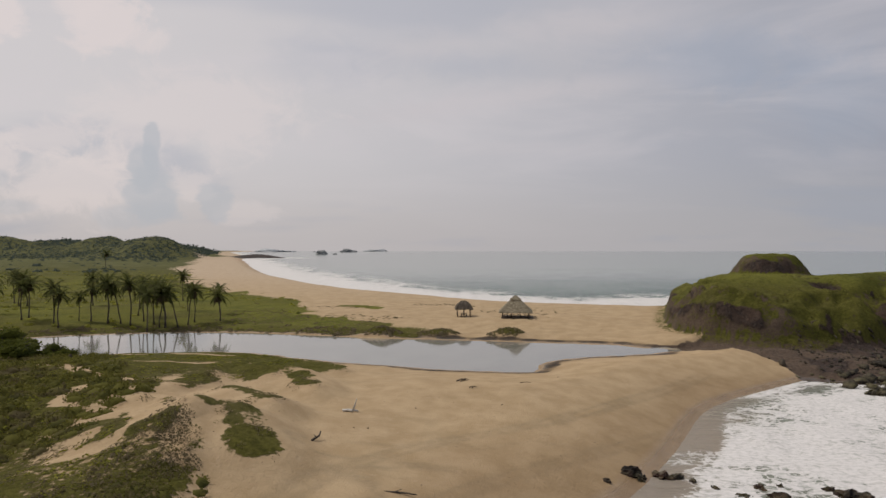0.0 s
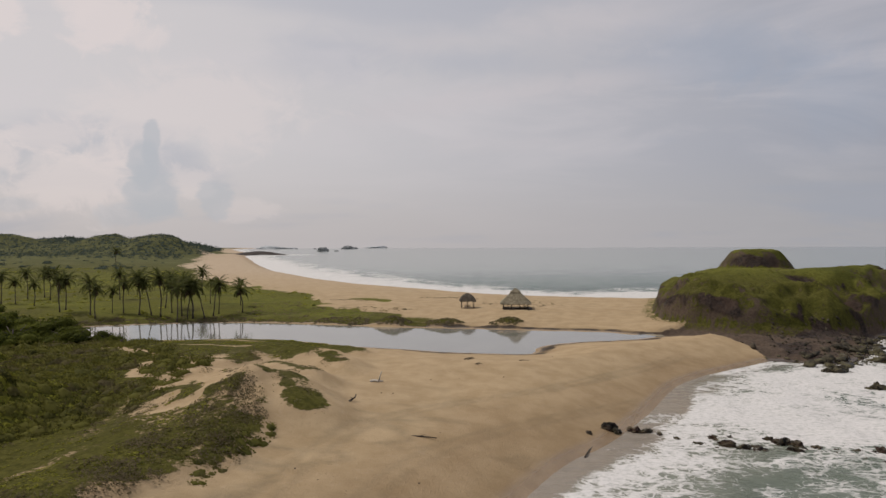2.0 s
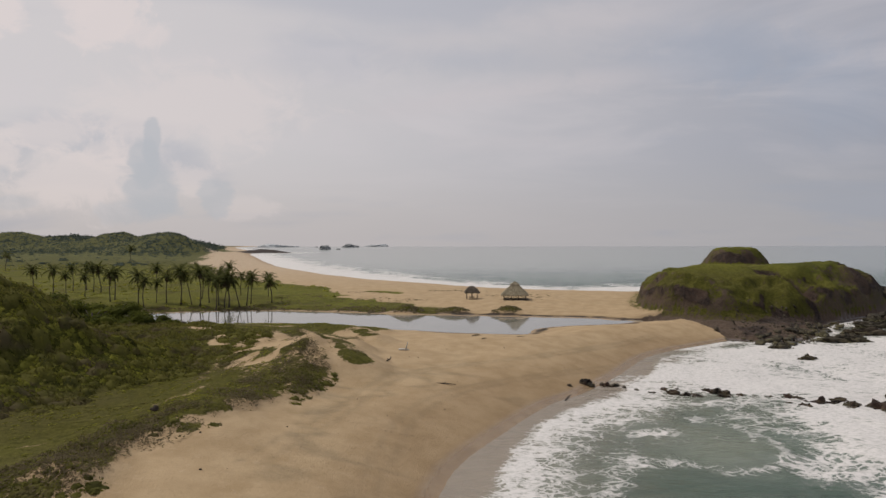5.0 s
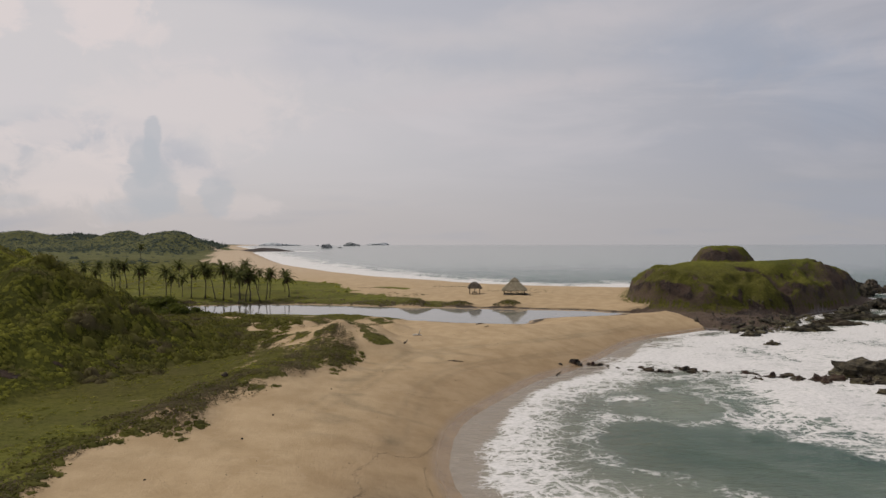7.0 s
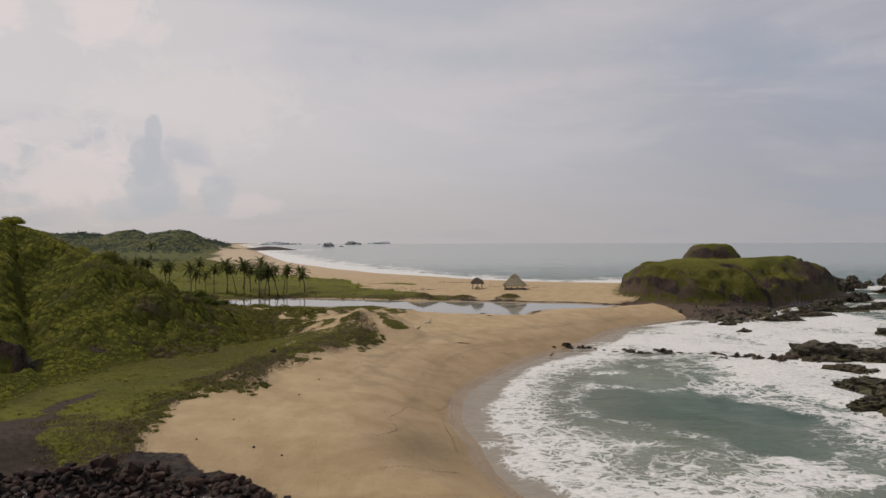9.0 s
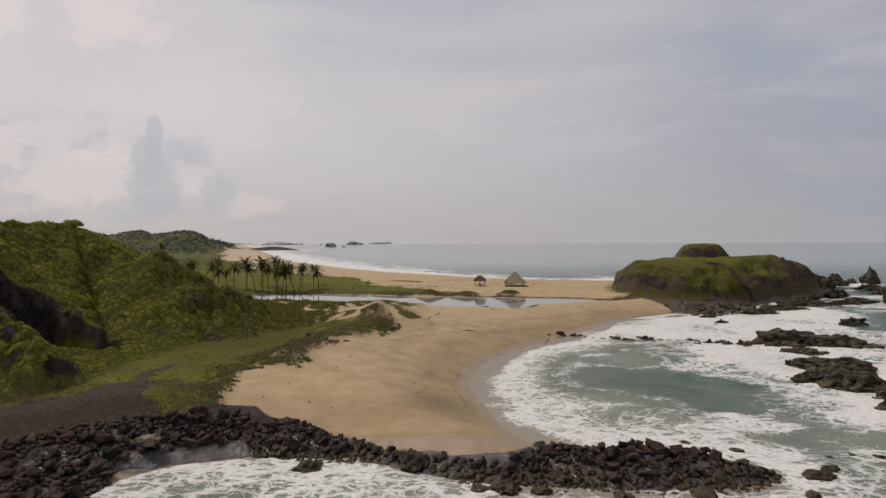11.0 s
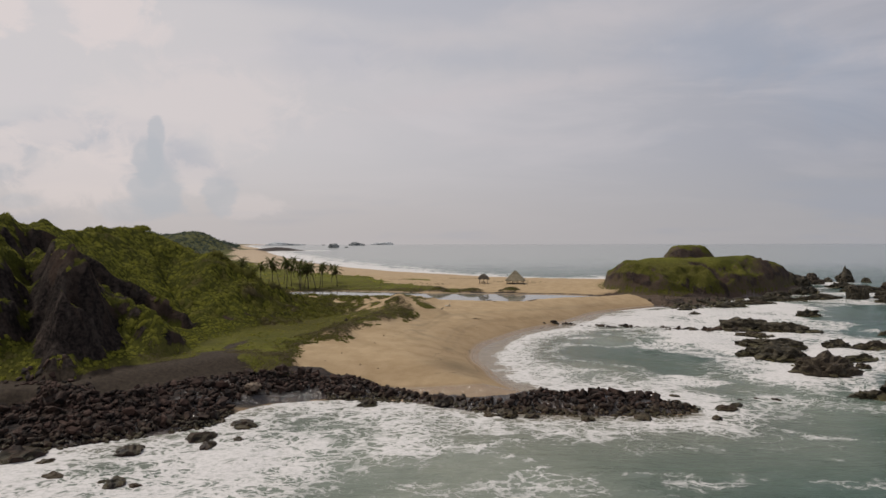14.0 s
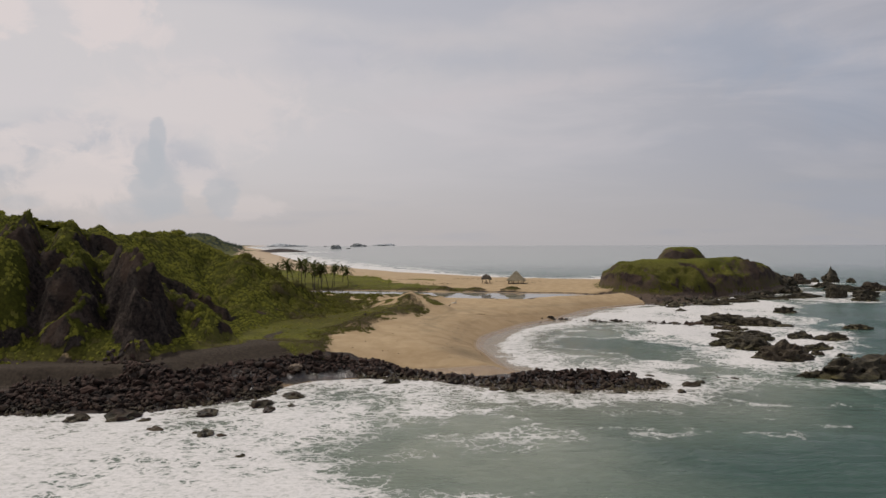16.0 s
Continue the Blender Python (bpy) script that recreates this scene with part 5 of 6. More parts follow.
def palm(fronds, tall, lean, seed):
    """A coconut palm of that height, leaning that far over in x."""
    r = random.Random(seed)
    base = new("coconut_palm")
    bm = bmesh.new()
    n = 9
    pts = [(lean * (i / n) ** 1.5 + 0.10 * math.sin(i * 0.9 + seed), 0.08 * math.sin(i * 0.7 + seed * 2), tall * i / n - 0.3 * (i == 0)) for i in range(n + 1)]
    tube(bm, pts, [0.26 if i == 0 else 0.15 - 0.04 * i / n for i in range(n + 1)], 7)
    part("trunk", bm, MAT_TRUNK, base, "slender grey trunk")
    top = Vector(pts[-1])
    bm = bmesh.new()
    tube(bm, [(0, 0, -0.25), (0, 0, 0.15), (0.02, 0, 0.75)], [0.15, 0.17, 0.03], 7)
    crown = part("crown", bm, MAT_FROND, base)
    crown.location = top
    for k in range(fronds + 4):
        dry = k >= fronds
        a = k * 2.39996 + r.uniform(-0.2, 0.2)
        rise = -0.55 + 1.85 * (k + 0.5) / fronds + r.uniform(-0.12, 0.12) if not dry else r.uniform(-1.25, -0.8)
        leaf = new("frond", DRY_FRONDS[k % 2] if dry else FRONDS[(k * 3 + seed) % 5])
        leaf.parent = crown
        leaf.matrix_basis = Matrix.Rotation(a, 4, "Z") @ Matrix.Rotation(-rise, 4, "Y") @ Matrix.Diagonal((1, 1, 1, 1))
        if dry:
            tagged(leaf, "hanging dry brown frond")
    bm = bmesh.new()
    for k in range(7):
        a = k * 0.9
        m = Matrix.Translation(top + Vector((0.22 * math.cos(a), 0.22 * math.sin(a), -0.18 - 0.08 * (k % 2)))) @ Matrix.Diagonal((0.13, 0.13, 0.16, 1))
        bmesh.ops.create_icosphere(bm, subdivisions=1, radius=1, matrix=m)
    part("coconut_bunch", bm, MAT_DEADFROND, base, "bunch of brown coconuts")
    return base


PALM_KINDS = [palm(17, 8.0, 0.25, 1), palm(18, 8.4, -2.5, 2), palm(15, 7.6, 0.8, 3), palm(18, 8.5, -0.5, 4), palm(15, 5.7, -0.9, 5), palm(17, 8.6, 1.3, 6)]
# x, y, kind, size, turn
PALMS = [(-125.3, 151.8, 3, 0.91, 0.0), (-119.3, 151.5, 0, 0.96, 2.3), (-115.3, 151.2, 0, 0.74, 4.6), (-122.7, 167.0, 3, 0.91, 0.62), (-106.1, 145.2, 0, 0.74, 2.92), (-123.7, 175.8, 3, 0.91, 5.22), (-115.8, 166.6, 3, 0.91, 1.24), (-113.5, 166.5, 2, 1.01, 3.54), (-93.5, 135.1, 0, 0.96, 5.84), (-93.3, 137.4, 0, 0.96, 1.86), (-84.1, 131.9, 0, 1.0, 4.16), (-81.5, 129.0, 0, 0.87, 0.18),
         (-81.6, 136.7, 3, 0.64, 2.48), (-95.1, 165.6, 0, 0.96, 4.78), (-78.9, 136.6, 0, 0.92, 0.8), (-73.9, 134.7, 0, 1.13, 3.1), (-71.1, 134.6, 1, 0.93, -0.18), (-67.9, 132.7, 3, 1.09, 1.42), (-72.2, 144.4, 5, 0.91, 0.06), (-67.7, 137.7, 0, 0.91, 6.02), (-61.5, 126.8, 0, 0.98, 2.04), (-63.9, 134.5, 3, 0.99, 4.34), (-61.1, 131.4, 2, 0.92, 0.36), (-59.7, 131.4, 4, 1.33, -0.24),
         (-78.0, 182.8, 0, 0.96, 4.96), (-57.1, 131.3, 1, 0.97, 0.0), (-64.0, 152.8, 3, 0.7, 3.28), (-56.2, 134.3, 5, 0.9, 0.24), (-55.9, 137.4, 3, 0.79, 1.6), (-54.5, 148.9, 0, 0.74, 3.9), (-50.5, 138.6, 4, 1.04, -0.3), (-150.0, 160.0, 0, 1.0, 1.0), (-158.0, 172.0, 5, 0.95, 2.0), (-143.0, 152.0, 3, 1.0, 3.0), (-166.0, 164.0, 2, 1.0, 4.0), (-260.0, 470.0, 0, 1.5, 0.0), (-262.0, 330.0, 2, 1.2, 1.0)]
used = set()
for x, y, kind, size, turn in PALMS:
    m = Matrix.Translation((x, y, float(height(x, y)))) @ Matrix.Rotation(turn, 4, "Z")
    first = kind not in used
    ob = PALM_KINDS[kind] if first else copy_thing(PALM_KINDS[kind], m)
    ob.matrix_basis = m
    ob.scale = (size, size, size)
    used.add(kind)
    tagged(ob, {1: "tall coconut palm leaning over the green lagoon meadow", 4: "short coconut palm on the green lagoon meadow", 2: "coconut palm with ragged fronds on the lagoon meadow"}.get(kind, "tall straight coconut palm on the green lagoon meadow"), "palm", "coconut palms by the lagoon")


# ---- broadleaf trees by the lagoon and on the hill ----
def broad_tree(x, y, radius, tall, seed, label, mat=MAT_TREE):
    base = new("tree")
    z = float(height(x, y))
    base.matrix_basis = Matrix.Translation((x, y, z))
    r = np.random.default_rng(seed)
    bm = bmesh.new()
    tube(bm, [(0, 0, -0.4), (0.1, 0.05, tall * 0.3), (0.0, 0.1, tall * 0.62)], [0.24, 0.19, 0.10], 7)
    for k in range(5):
        a = 2 * math.pi * k / 5 + r.uniform(-0.3, 0.3)
        tube(bm, [(0.05, 0.05, tall * 0.25), (math.cos(a) * radius * 0.35, math.sin(a) * radius * 0.35, tall * 0.5), (math.cos(a) * radius * 0.7, math.sin(a) * radius * 0.7, tall * 0.68)], [0.12, 0.08, 0.03], 5)
    part("trunk", bm, MAT_TRUNK, base)
    V, Q, at = [], [], 0
    for k in range(26):
        a, rr = r.uniform(0, 6.28), radius * math.sqrt(r.uniform(0, 1)) * 0.85
        w = r.uniform(0.28, 0.46) * radius
        v, q = BUSH[k % 5]
        top = tall * (1 - 0.55 * (rr / radius) ** 2) - w * 0.9
        V.append(v * w * np.array((1, 1, 0.85)) + np.array((rr * math.cos(a), rr * math.sin(a), max(top * r.uniform(0.20, 1.0), 0.1))))
        Q.append(q + at)
        at += len(v)
    me = raw_mesh("crown", np.vstack(V).tolist(), np.vstack(Q).tolist(), mat)
    crown = new("crown", me)
    crown.parent = base
    return tagged(base, label, "tree", "broadleaf trees by the lagoon")


for i, (x, y, r, t) in enumerate([(-66, 92, 4.4, 5.6), (-72, 96, 5.0, 6.6), (-78, 91, 5.2, 6.4), (-85, 97, 5.5, 7.0), (-70, 86, 4.2, 4.6), (-62, 88, 3.6, 3.8), (-78, 102, 4.6, 6.0), (-92, 104, 5.2, 6.6), (-88, 110, 4.2, 5.4), (-98, 116, 5.0, 6.0), (-105, 108, 5.0, 6.0), (-60, 94.5, 2.6, 2.8)]):
    broad_tree(x, y, r, t, 300 + i, "dense dark green tree at the lagoon's edge")
for i, (x, y, r, t) in enumerate([(-77, 44.0, 1.9, 1.7), (-80.5, 4.5, 1.8, 1.8), (-83.2, 4.2, 1.4, 1.4), (-92, 3, 2.2, 1.8), (-87, 3, 1.5, 1.3)]):
    broad_tree(x, y, r, t, 340 + i, "round green tree on the hill's crest", MAT_BUSH)


# ---- rocks ----
def boulder_mesh(seed, points=16, flat=0.75):
    """An angular boulder of unit radius, 20 to 40 faces."""
    r = np.random.default_rng(seed)
    bm = bmesh.new()
    for _ in range(points):
        d = r.normal(0, 1, 3)
        d /= np.linalg.norm(d)
        d *= r.uniform(0.80, 1.12)
        bm.verts.new((d[0], d[1] * r.uniform(0.8, 1.0), d[2] * flat))
    bmesh.ops.convex_hull(bm, input=bm.verts[:])
    bmesh.ops.delete(bm, geom=[v for v in bm.verts if not v.link_faces], context="VERTS")
    return bm


def boulder_proto(seed):
    bm = boulder_mesh(seed, 12)
    bm.verts.index_update()
    v = np.array([p.co[:] for p in bm.verts])
    q = np.array([[w.index for w in f.verts] for f in bm.faces if len(f.verts) == 3])
    bm.free()
    return v, q


def crag_mesh(seed, sx, sy, sz, rough=0.35, sub=4, peak=0.0):
    """A wave-worn crag, flat below, with ledges and clefts."""
    bm = bmesh.new()
    bmesh.ops.create_icosphere(bm, subdivisions=sub, radius=1)
    o = Vector((seed * 3.7, seed * 1.9, seed * 5.1))
    for v in bm.verts:
        d = v.co.normalized()
        n1 = noise.noise(d * 1.7 + o)
        n2 = abs(noise.noise(d * 3.6 + o * 2))
        n3 = noise.noise(d * 9.0 + o)
        n4 = noise.noise(d * 19.0 + o)
        k = 1 + rough * (n1 * 1.0 - n2 * 1.1 + n3 * 0.40 + n4 * 0.22)
        p = Vector((d.x * k * sx, d.y * k * sy, d.z * k * sz))
        if p.z > 0:
            ledge = sz * 0.26
            p.z = p.z * 0.55 + (math.floor(p.z / ledge) + min(1.0, (p.z / ledge % 1.0) * 2.2)) * ledge * 0.45
            if peak:
                p.z *= 1 + peak * max(0.0, 1 - math.hypot(p.x / sx, p.y / sy) * 1.9) * (1 + 0.4 * n1)
        else:
            p.z = max(p.z, -0.8)
        v.co = p
    return bm


ROCK_KINDS = []
for k in range(12):
    bm = boulder_mesh(400 + k, 18 if k % 2 else 14, 0.6 + 0.03 * k)
    bmesh.ops.subdivide_edges(bm, edges=[e for e in bm.edges if e.calc_length() > 0.55], cuts=1, use_grid_fill=True)
    for v in bm.verts:
        v.co *= 1 + 0.13 * noise.noise(v.co * 2.1 + Vector((k * 3.1, 0, 0))) + 0.07 * noise.noise(v.co * 5.0 + Vector((0, k * 2.3, 0)))
    me = bpy.data.meshes.new("boulder")
    bm.to_mesh(me)
    bm.free()
    me.materials.append(MAT_ROCK)
    ROCK_KINDS.append(me)
PEBBLE = [boulder_proto(430 + k) for k in range(8)]


def pile(x, y):
    """How deep the boulders lie heaped at a place."""
    d = inside_distance(BAND, x, y)
    return 0.40 * smooth(d, 0.2, 2.5) + 0.15 * smooth(x, -20, -30) + value_noise(x, y, 5.5, 3, 271) * 1.15 * smooth(d, 0.6, 3.0)


spots = []
tries = np.random.default_rng(77)
for x, y in zip(tries.uniform(-70, 20.5, 16000), tries.uniform(-40, -8, 16000)):
    spots.append((x, y))
sp = np.array(spots)
din = inside_distance(BAND, sp[:, 0], sp[:, 1])
ragged = din + value_noise(sp[:, 0], sp[:, 1], 6.5, 3, 273) * 4.5 > 0.35
ragged &= din > -2.2
sp, din = sp[ragged], np.maximum(din[ragged], 0)
big, taken = [], []
for (x, y), d in zip(sp, din):
    pick = tries.uniform()
    w = tries.uniform(0.75, 1.25) if pick < 0.035 else tries.uniform(0.45, 0.75) if pick < 0.22 else tries.uniform(0.20, 0.45)
    w = min(w, 0.34 + d * 0.42, 1.05 if x > -14 else 1.45)
    if all((x - a) ** 2 + (y - b) ** 2 > (0.47 * (w + c)) ** 2 for a, b, c in taken):
        taken.append((x, y, w))
taken.sort(key=lambda s: -s[2])
boulders = taken[:300]
rest = taken[300:]
small = [(x, y, tries.uniform(0.14, 0.36)) for x, y in sp[:4200]] + rest


def seat(x, y, w):
    return max(float(height(x, y)), -0.35)


for i, (x, y, w) in enumerate(boulders):
    me = ROCK_KINDS[i % 12]
    ob = new("boulder", me)
    z = seat(x, y, w) + float(pile(np.array([x]), np.array([y]))[0]) + w * tries.uniform(0.05, 0.35)
    ob.matrix_basis = Matrix.LocRotScale((x, y, z), Euler((tries.uniform(-0.5, 0.5), tries.uniform(-0.5, 0.5), tries.uniform(0, 6.28))), (w * 1.15, w * tries.uniform(0.7, 1.0), w * tries.uniform(0.6, 0.95)))
    tagged(ob, "large dark volcanic boulder heaped on the shore" if w > 0.75 else "dark angular volcanic boulder heaped on the shore", "rock", "boulders of the rocky shore")
places = []
for x, y, w in small:
    z = seat(x, y, w) + float(pile(np.array([x]), np.array([y]))[0]) * tries.uniform(0.2, 0.9)
    places.append((x, y, z, tries.uniform(0, 6.28), w, w * tries.uniform(0.6, 1.1), int(tries.integers(8))))
joined("shore_rubble", PEBBLE, places, MAT_ROCK, "dark volcanic rubble between the shore boulders", "rocks")
# rubble of the shelf before the headland, and of the cliff's foot
places = []
for x, y in zip(tries.uniform(50, 104, 2200), tries.uniform(82, 112, 2200)):
    dc = float(cover_at("dc", x, y))
    if -2.0 < dc < 17 and tries.uniform() < (0.95 - dc * 0.045) * (0.25 + 0.75 * (x > 58)):
        w = tries.uniform(0.12, 0.42) * (3.0 if dc < 6 and tries.uniform() < 0.22 else 1)
        places.append((x, y, max(float(height(x, y)), -0.1) + 0.1 * w, tries.uniform(0, 6.28), w, w * tries.uniform(0.6, 1.2), int(tries.integers(8))))
joined("shelf_rubble", PEBBLE, places, MAT_REEF, "brown broken rock on the shelf before the headland", "rocks")
places = []
for x, y in zip(tries.normal(-53.5, 2.2, 60), tries.normal(-24.0, 0.9, 60)):
    w = tries.uniform(0.15, 0.5)
    places.append((x, y, float(height(x, y)) + 0.2 * w, tries.uniform(0, 6.28), w, w * 0.8, int(tries.integers(8))))
joined("cliff_scree", PEBBLE, places, MAT_ROCK, "small fallen stones at the foot of the cliff", "rocks")


def single_rock(name, x, y, sx, sy, sz, seed, label, mat=MAT_REEF, turn=0.0, peak=0.0, z=None, group="", sub=4, rough=0.35):
    bm = crag_mesh(seed, sx, sy, sz, rough, sub, peak)
    chips = []
    if min(sx, sy) > 1.1 and peak == 0 and sz < 7 and sx < 12:
        r = random.Random(seed)
        for k in range(int(5 + sx)):
            a, u = r.uniform(0, 6.28), r.uniform(0.55, 1.08)
            w = r.uniform(0.16, 0.34) * min(sx, sy * 1.6)
            chip = boulder_mesh(seed * 31 + k, 14, 0.8)
            place = Matrix.LocRotScale((math.cos(a) * sx * u, math.sin(a) * sy * u, sz * max(0.0, 1 - u) * 0.9 + r.uniform(-0.1, 0.25) * w), Euler((r.uniform(-0.6, 0.6), r.uniform(-0.6, 0.6), r.uniform(0, 6.28))), (w, w * 0.8, w * r.uniform(0.6, 1.1)))
            bmesh.ops.transform(chip, matrix=place, verts=chip.verts)
            chips.append(chip)
    ob = part(name, bm, mat, None, label, False)
    for chip in chips:
        part("stone", chip, mat, ob, "", False)
    ground_z = z if z is not None else -0.15
    ob.matrix_basis = Matrix.Translation((x, y, ground_z)) @ Matrix.Rotation(turn, 4, "Z")
    return tagged(ob, label, "rock", group)


# x, y, half sizes, height, turn
REEF = [(52.5, 31.0, 3.4, 1.8, 1.4, -0.3), (50.5, 25.0, 1.8, 1.1, 0.9, -0.2), (47.8, 15.5, 2.8, 1.7, 1.6, -0.2), (46.2, 2.2, 2.8, 1.7, 1.6, 0.1), (56.0, 41.0, 6.4, 3.0, 2.6, -0.45), (61.5, 37.8, 4.6, 2.6, 2.2, -0.35), (66.5, 36.4, 2.6, 1.2, 1.0, -0.2), (51.5, 37.5, 2.4, 1.5, 1.3, 0.2), (45.5, 21.5, 2.2, 1.3, 1.0, 0.0), (50.5, 20.0, 5.5, 2.2, 1.9, -0.2), (45.4, 8.0, 4.2, 2.6, 2.1, -0.1),
        (42.6, 12.6, 3.0, 1.6, 1.3, 0.1), (44.6, -4.2, 4.2, 2.4, 3.0, -0.2), (48.6, 0.6, 3.2, 1.7, 1.7, 0.2), (53.2, 0.6, 1.3, 0.9, 1.0, 0.0), (60.5, 18.5, 3.0, 1.4, 1.8, 0.2), (66.0, 17.0, 3.6, 1.6, 1.5, 0.0), (57.0, 7.2, 3.6, 1.3, 1.1, 0.2),
        (56.6, -0.8, 1.3, 0.8, 0.8, 0.0), (48.6, -15.6, 6.4, 3.2, 2.5, 0.1), (56.0, -12.0, 5.6, 3.4, 2.9, 0.2), (42.2, -16.6, 2.4, 1.4, 1.1, 0.1), (82.4, 64.0, 3.2, 1.8, 1.9, 0.0), (82.0, 34.0, 3.2, 1.4, 1.0, 0.0), (57.4, 79.5, 2.2, 1.2, 1.1, 0.1),
        (55.3, 68.0, 2.0, 1.1, 1.0, 0.3), (73.5, 86.5, 5.0, 1.6, 1.5, 0.0), (84.0, 95.0, 6.0, 1.8, 1.6, -0.1), (96.0, 105.0, 9.0, 2.0, 1.6, -0.1), (113.0, 110.0, 8.0, 2.2, 2.0, 0.1), (126.0, 111.0, 4.2, 2.4, 4.2, 0.1), (136.0, 110.0, 4.5, 2.0, 2.8, 0.0),
        (128.0, 99.0, 4.0, 2.2, 2.4, 0.0), (148.0, 141.0, 8.0, 3.0, 2.6, 0.1), (162.0, 145.0, 8.5, 3.5, 2.9, 0.0), (160.0, 118.0, 8.0, 3.2, 3.0, 0.0), (104.0, 118.0, 6.0, 2.6, 2.2, 0.3), (121.0, 133.0, 9.0, 3.2, 2.8, 0.6), (181.0, 150.0, 8.0, 3.0, 2.4, 0.0), (152.0, 160.0, 7.0, 3.0, 2.2, 0.2)]
for i, (x, y, sx, sy, sz, turn) in enumerate(REEF):
    single_rock("reef_rock", x, y, sx, sy, sz, 500 + i, "low brown reef rock washed by white surf" if sz < 2 else "rugged dark brown reef rock rising from surf", MAT_REEF, turn, group="reef rocks off the bay", rough=0.45)
# stacks beside the headland
for i, (x, y, sx, sy, sz, peak) in enumerate([(131, 167, 8.0, 8.0, 8.6, 0.0), (141, 172, 6.5, 5.0, 4.6, 0.1), (155, 186, 6.0, 5.0, 4.2, 0.35), (176, 194, 5.6, 4.2, 4.6, 0.75), (186.5, 195, 2.2, 2.0, 2.4, 0.0), (168.5, 195, 2.6, 2.2, 2.2, 0.0)]):
    single_rock("sea_crag", x, y, sx, sy, sz, 560 + i, "dark pointed rock in the sea beyond the headland" if peak else "dark rugged sea rock beside the grassy headland", MAT_REEF, 0.3 * i, peak, group="sea crags by the headland")
# rocks lying in the surf south of the spit
for i, (x, y, s) in enumerate([(-51.5, -37.8, 1.4), (-47.0, -37.2, 1.9), (-38.0, -35.6, 1.5), (-35.4, -43.0, 1.1), (-33.6, -43.2, 0.6), (-36.5, -42.7, 0.6), (-29.5, -49.6, 0.7), (-28.4, -50.0, 0.6), (-30.2, -50.3, 0.45), (-41.2, -41.6, 1.0), (-33.0, -32.0, 1.5), (-31.5, -34.0, 1.0), (-29.3, -32.2, 0.7),
                               (-30.2, -27.6, 1.5), (-44.0, -38.2, 0.8), (-18.2, -19.6, 1.3), (-9.8, -19.2, 1.5), (-2.5, -24.0, 1.3), (0.2, -24.4, 0.9), (-4.4, -23.8, 0.8), (6.0, -25.4, 1.0), (12.0, -25.0, 1.1), (22.6, -21.6, 1.3), (24.4, -20.0, 0.9), (20.0, -25.2, 0.8), (15.2, -13.2, 0.6), (19.0, -15.4, 0.7), (18.2, -18.0, 0.6),
                               (26.3, -17.0, 0.45), (28.6, -16.4, 0.5), (30.6, -17.2, 0.7), (1.5, -15.2, 0.7), (3.8, -14.6, 0.6)]):
    single_rock("surf_rock", x, y, s * 1.05, s * 0.8, s * 0.62, 600 + i, "dark weed-grown rock standing in white surf", MAT_ROCK, i * 0.7, group="rocks in the surf", sub=3, z=max(float(height(x, y)), -0.2) + 0.05)
# the broken line of rocks across the bay
BAY_LINE = ([(15.6, 50.6, 0.80), (16.2, 50.0, 0.5), (18.2, 50.8, 0.75), (19.4, 50.6, 0.6), (20.4, 49.8, 0.4), (21.6, 48.4, 0.4), (23.2, 46.8, 0.45), (25.0, 48.2, 0.6), (25.6, 46.2, 0.8), (26.8, 45.4, 0.7), (28.2, 45.0, 0.6), (30.4, 47.8, 0.6), (31.0, 46.6, 0.95), (32.0, 46.0, 0.8), (31.2, 44.6, 0.7), (33.4, 45.2, 0.6),
                               (34.2, 43.8, 0.4), (36.3, 44.2, 0.6), (35.6, 42.2, 0.5), (37.0, 41.0, 0.55), (38.8, 44.0, 0.8), (39.8, 43.6, 0.6), (38.2, 40.0, 0.8), (41.0, 41.8, 0.9), (40.0, 39.2, 0.5), (43.6, 42.6, 0.8), (44.0, 40.6, 1.0), (46.0, 38.6, 1.5), (48.4, 39.2, 1.2), (43.0, 39.0, 0.6), (47.4, 36.0, 0.5), (13.0, 48.4, 0.3), (24.4, 45.6, 0.3)])
BAY_LINE += [(x + tries.normal(0, 0.9), y + tries.normal(0, 0.6), s * tries.uniform(0.35, 0.75)) for x, y, s in BAY_LINE[6:30] for _ in range(2)]
for i, (x, y, s) in enumerate(BAY_LINE):
    single_rock("bay_rock", x, y, s * 1.2, s * 0.85, s * 0.75, 650 + i, "small dark rock in the line across the bay", MAT_ROCK, i * 1.1, group="rocks across the bay", rough=0.6, sub=3, z=max(float(height(x, y)), -0.1))
single_rock("pale_boulder", -32.3, -18.0, 1.0, 0.8, 0.55, 700, "pale cream boulder among the dark rocks", MAT_PALE, 0.4, z=float(height(-32.3, -18.0)) + 0.75, sub=3)
# islets and far capes
for i, (x, y, sx, sy, sz) in enumerate([(-415, 2080, 24, 20, 15), (-372, 2100, 8, 8, 4), (-560, 3530, 34, 26, 20), (-520, 3540, 22, 18, 12), (-760, 3600, 10, 8, 5)]):
    single_rock("islet", x, y, sx, sy, sz, 720 + i, "hazy grey rock islet far out at sea", MAT_FARROCK_HAZE, 0.2 * i, group="islets on the horizon", sub=3)
for i, (x, y, sx, sy, sz) in enumerate([(-1110, 3900, 100, 60, 18), (-1010, 3950, 60, 40, 9), (-520, 4700, 90, 50, 14), (-470, 4720, 40, 40, 19)]):
    single_rock("far_cape", x, y, sx, sy, sz, 740 + i, "faint grey cape on the misty horizon", MAT_CAPE_HAZE, 0.0, group="capes on the horizon", sub=4)


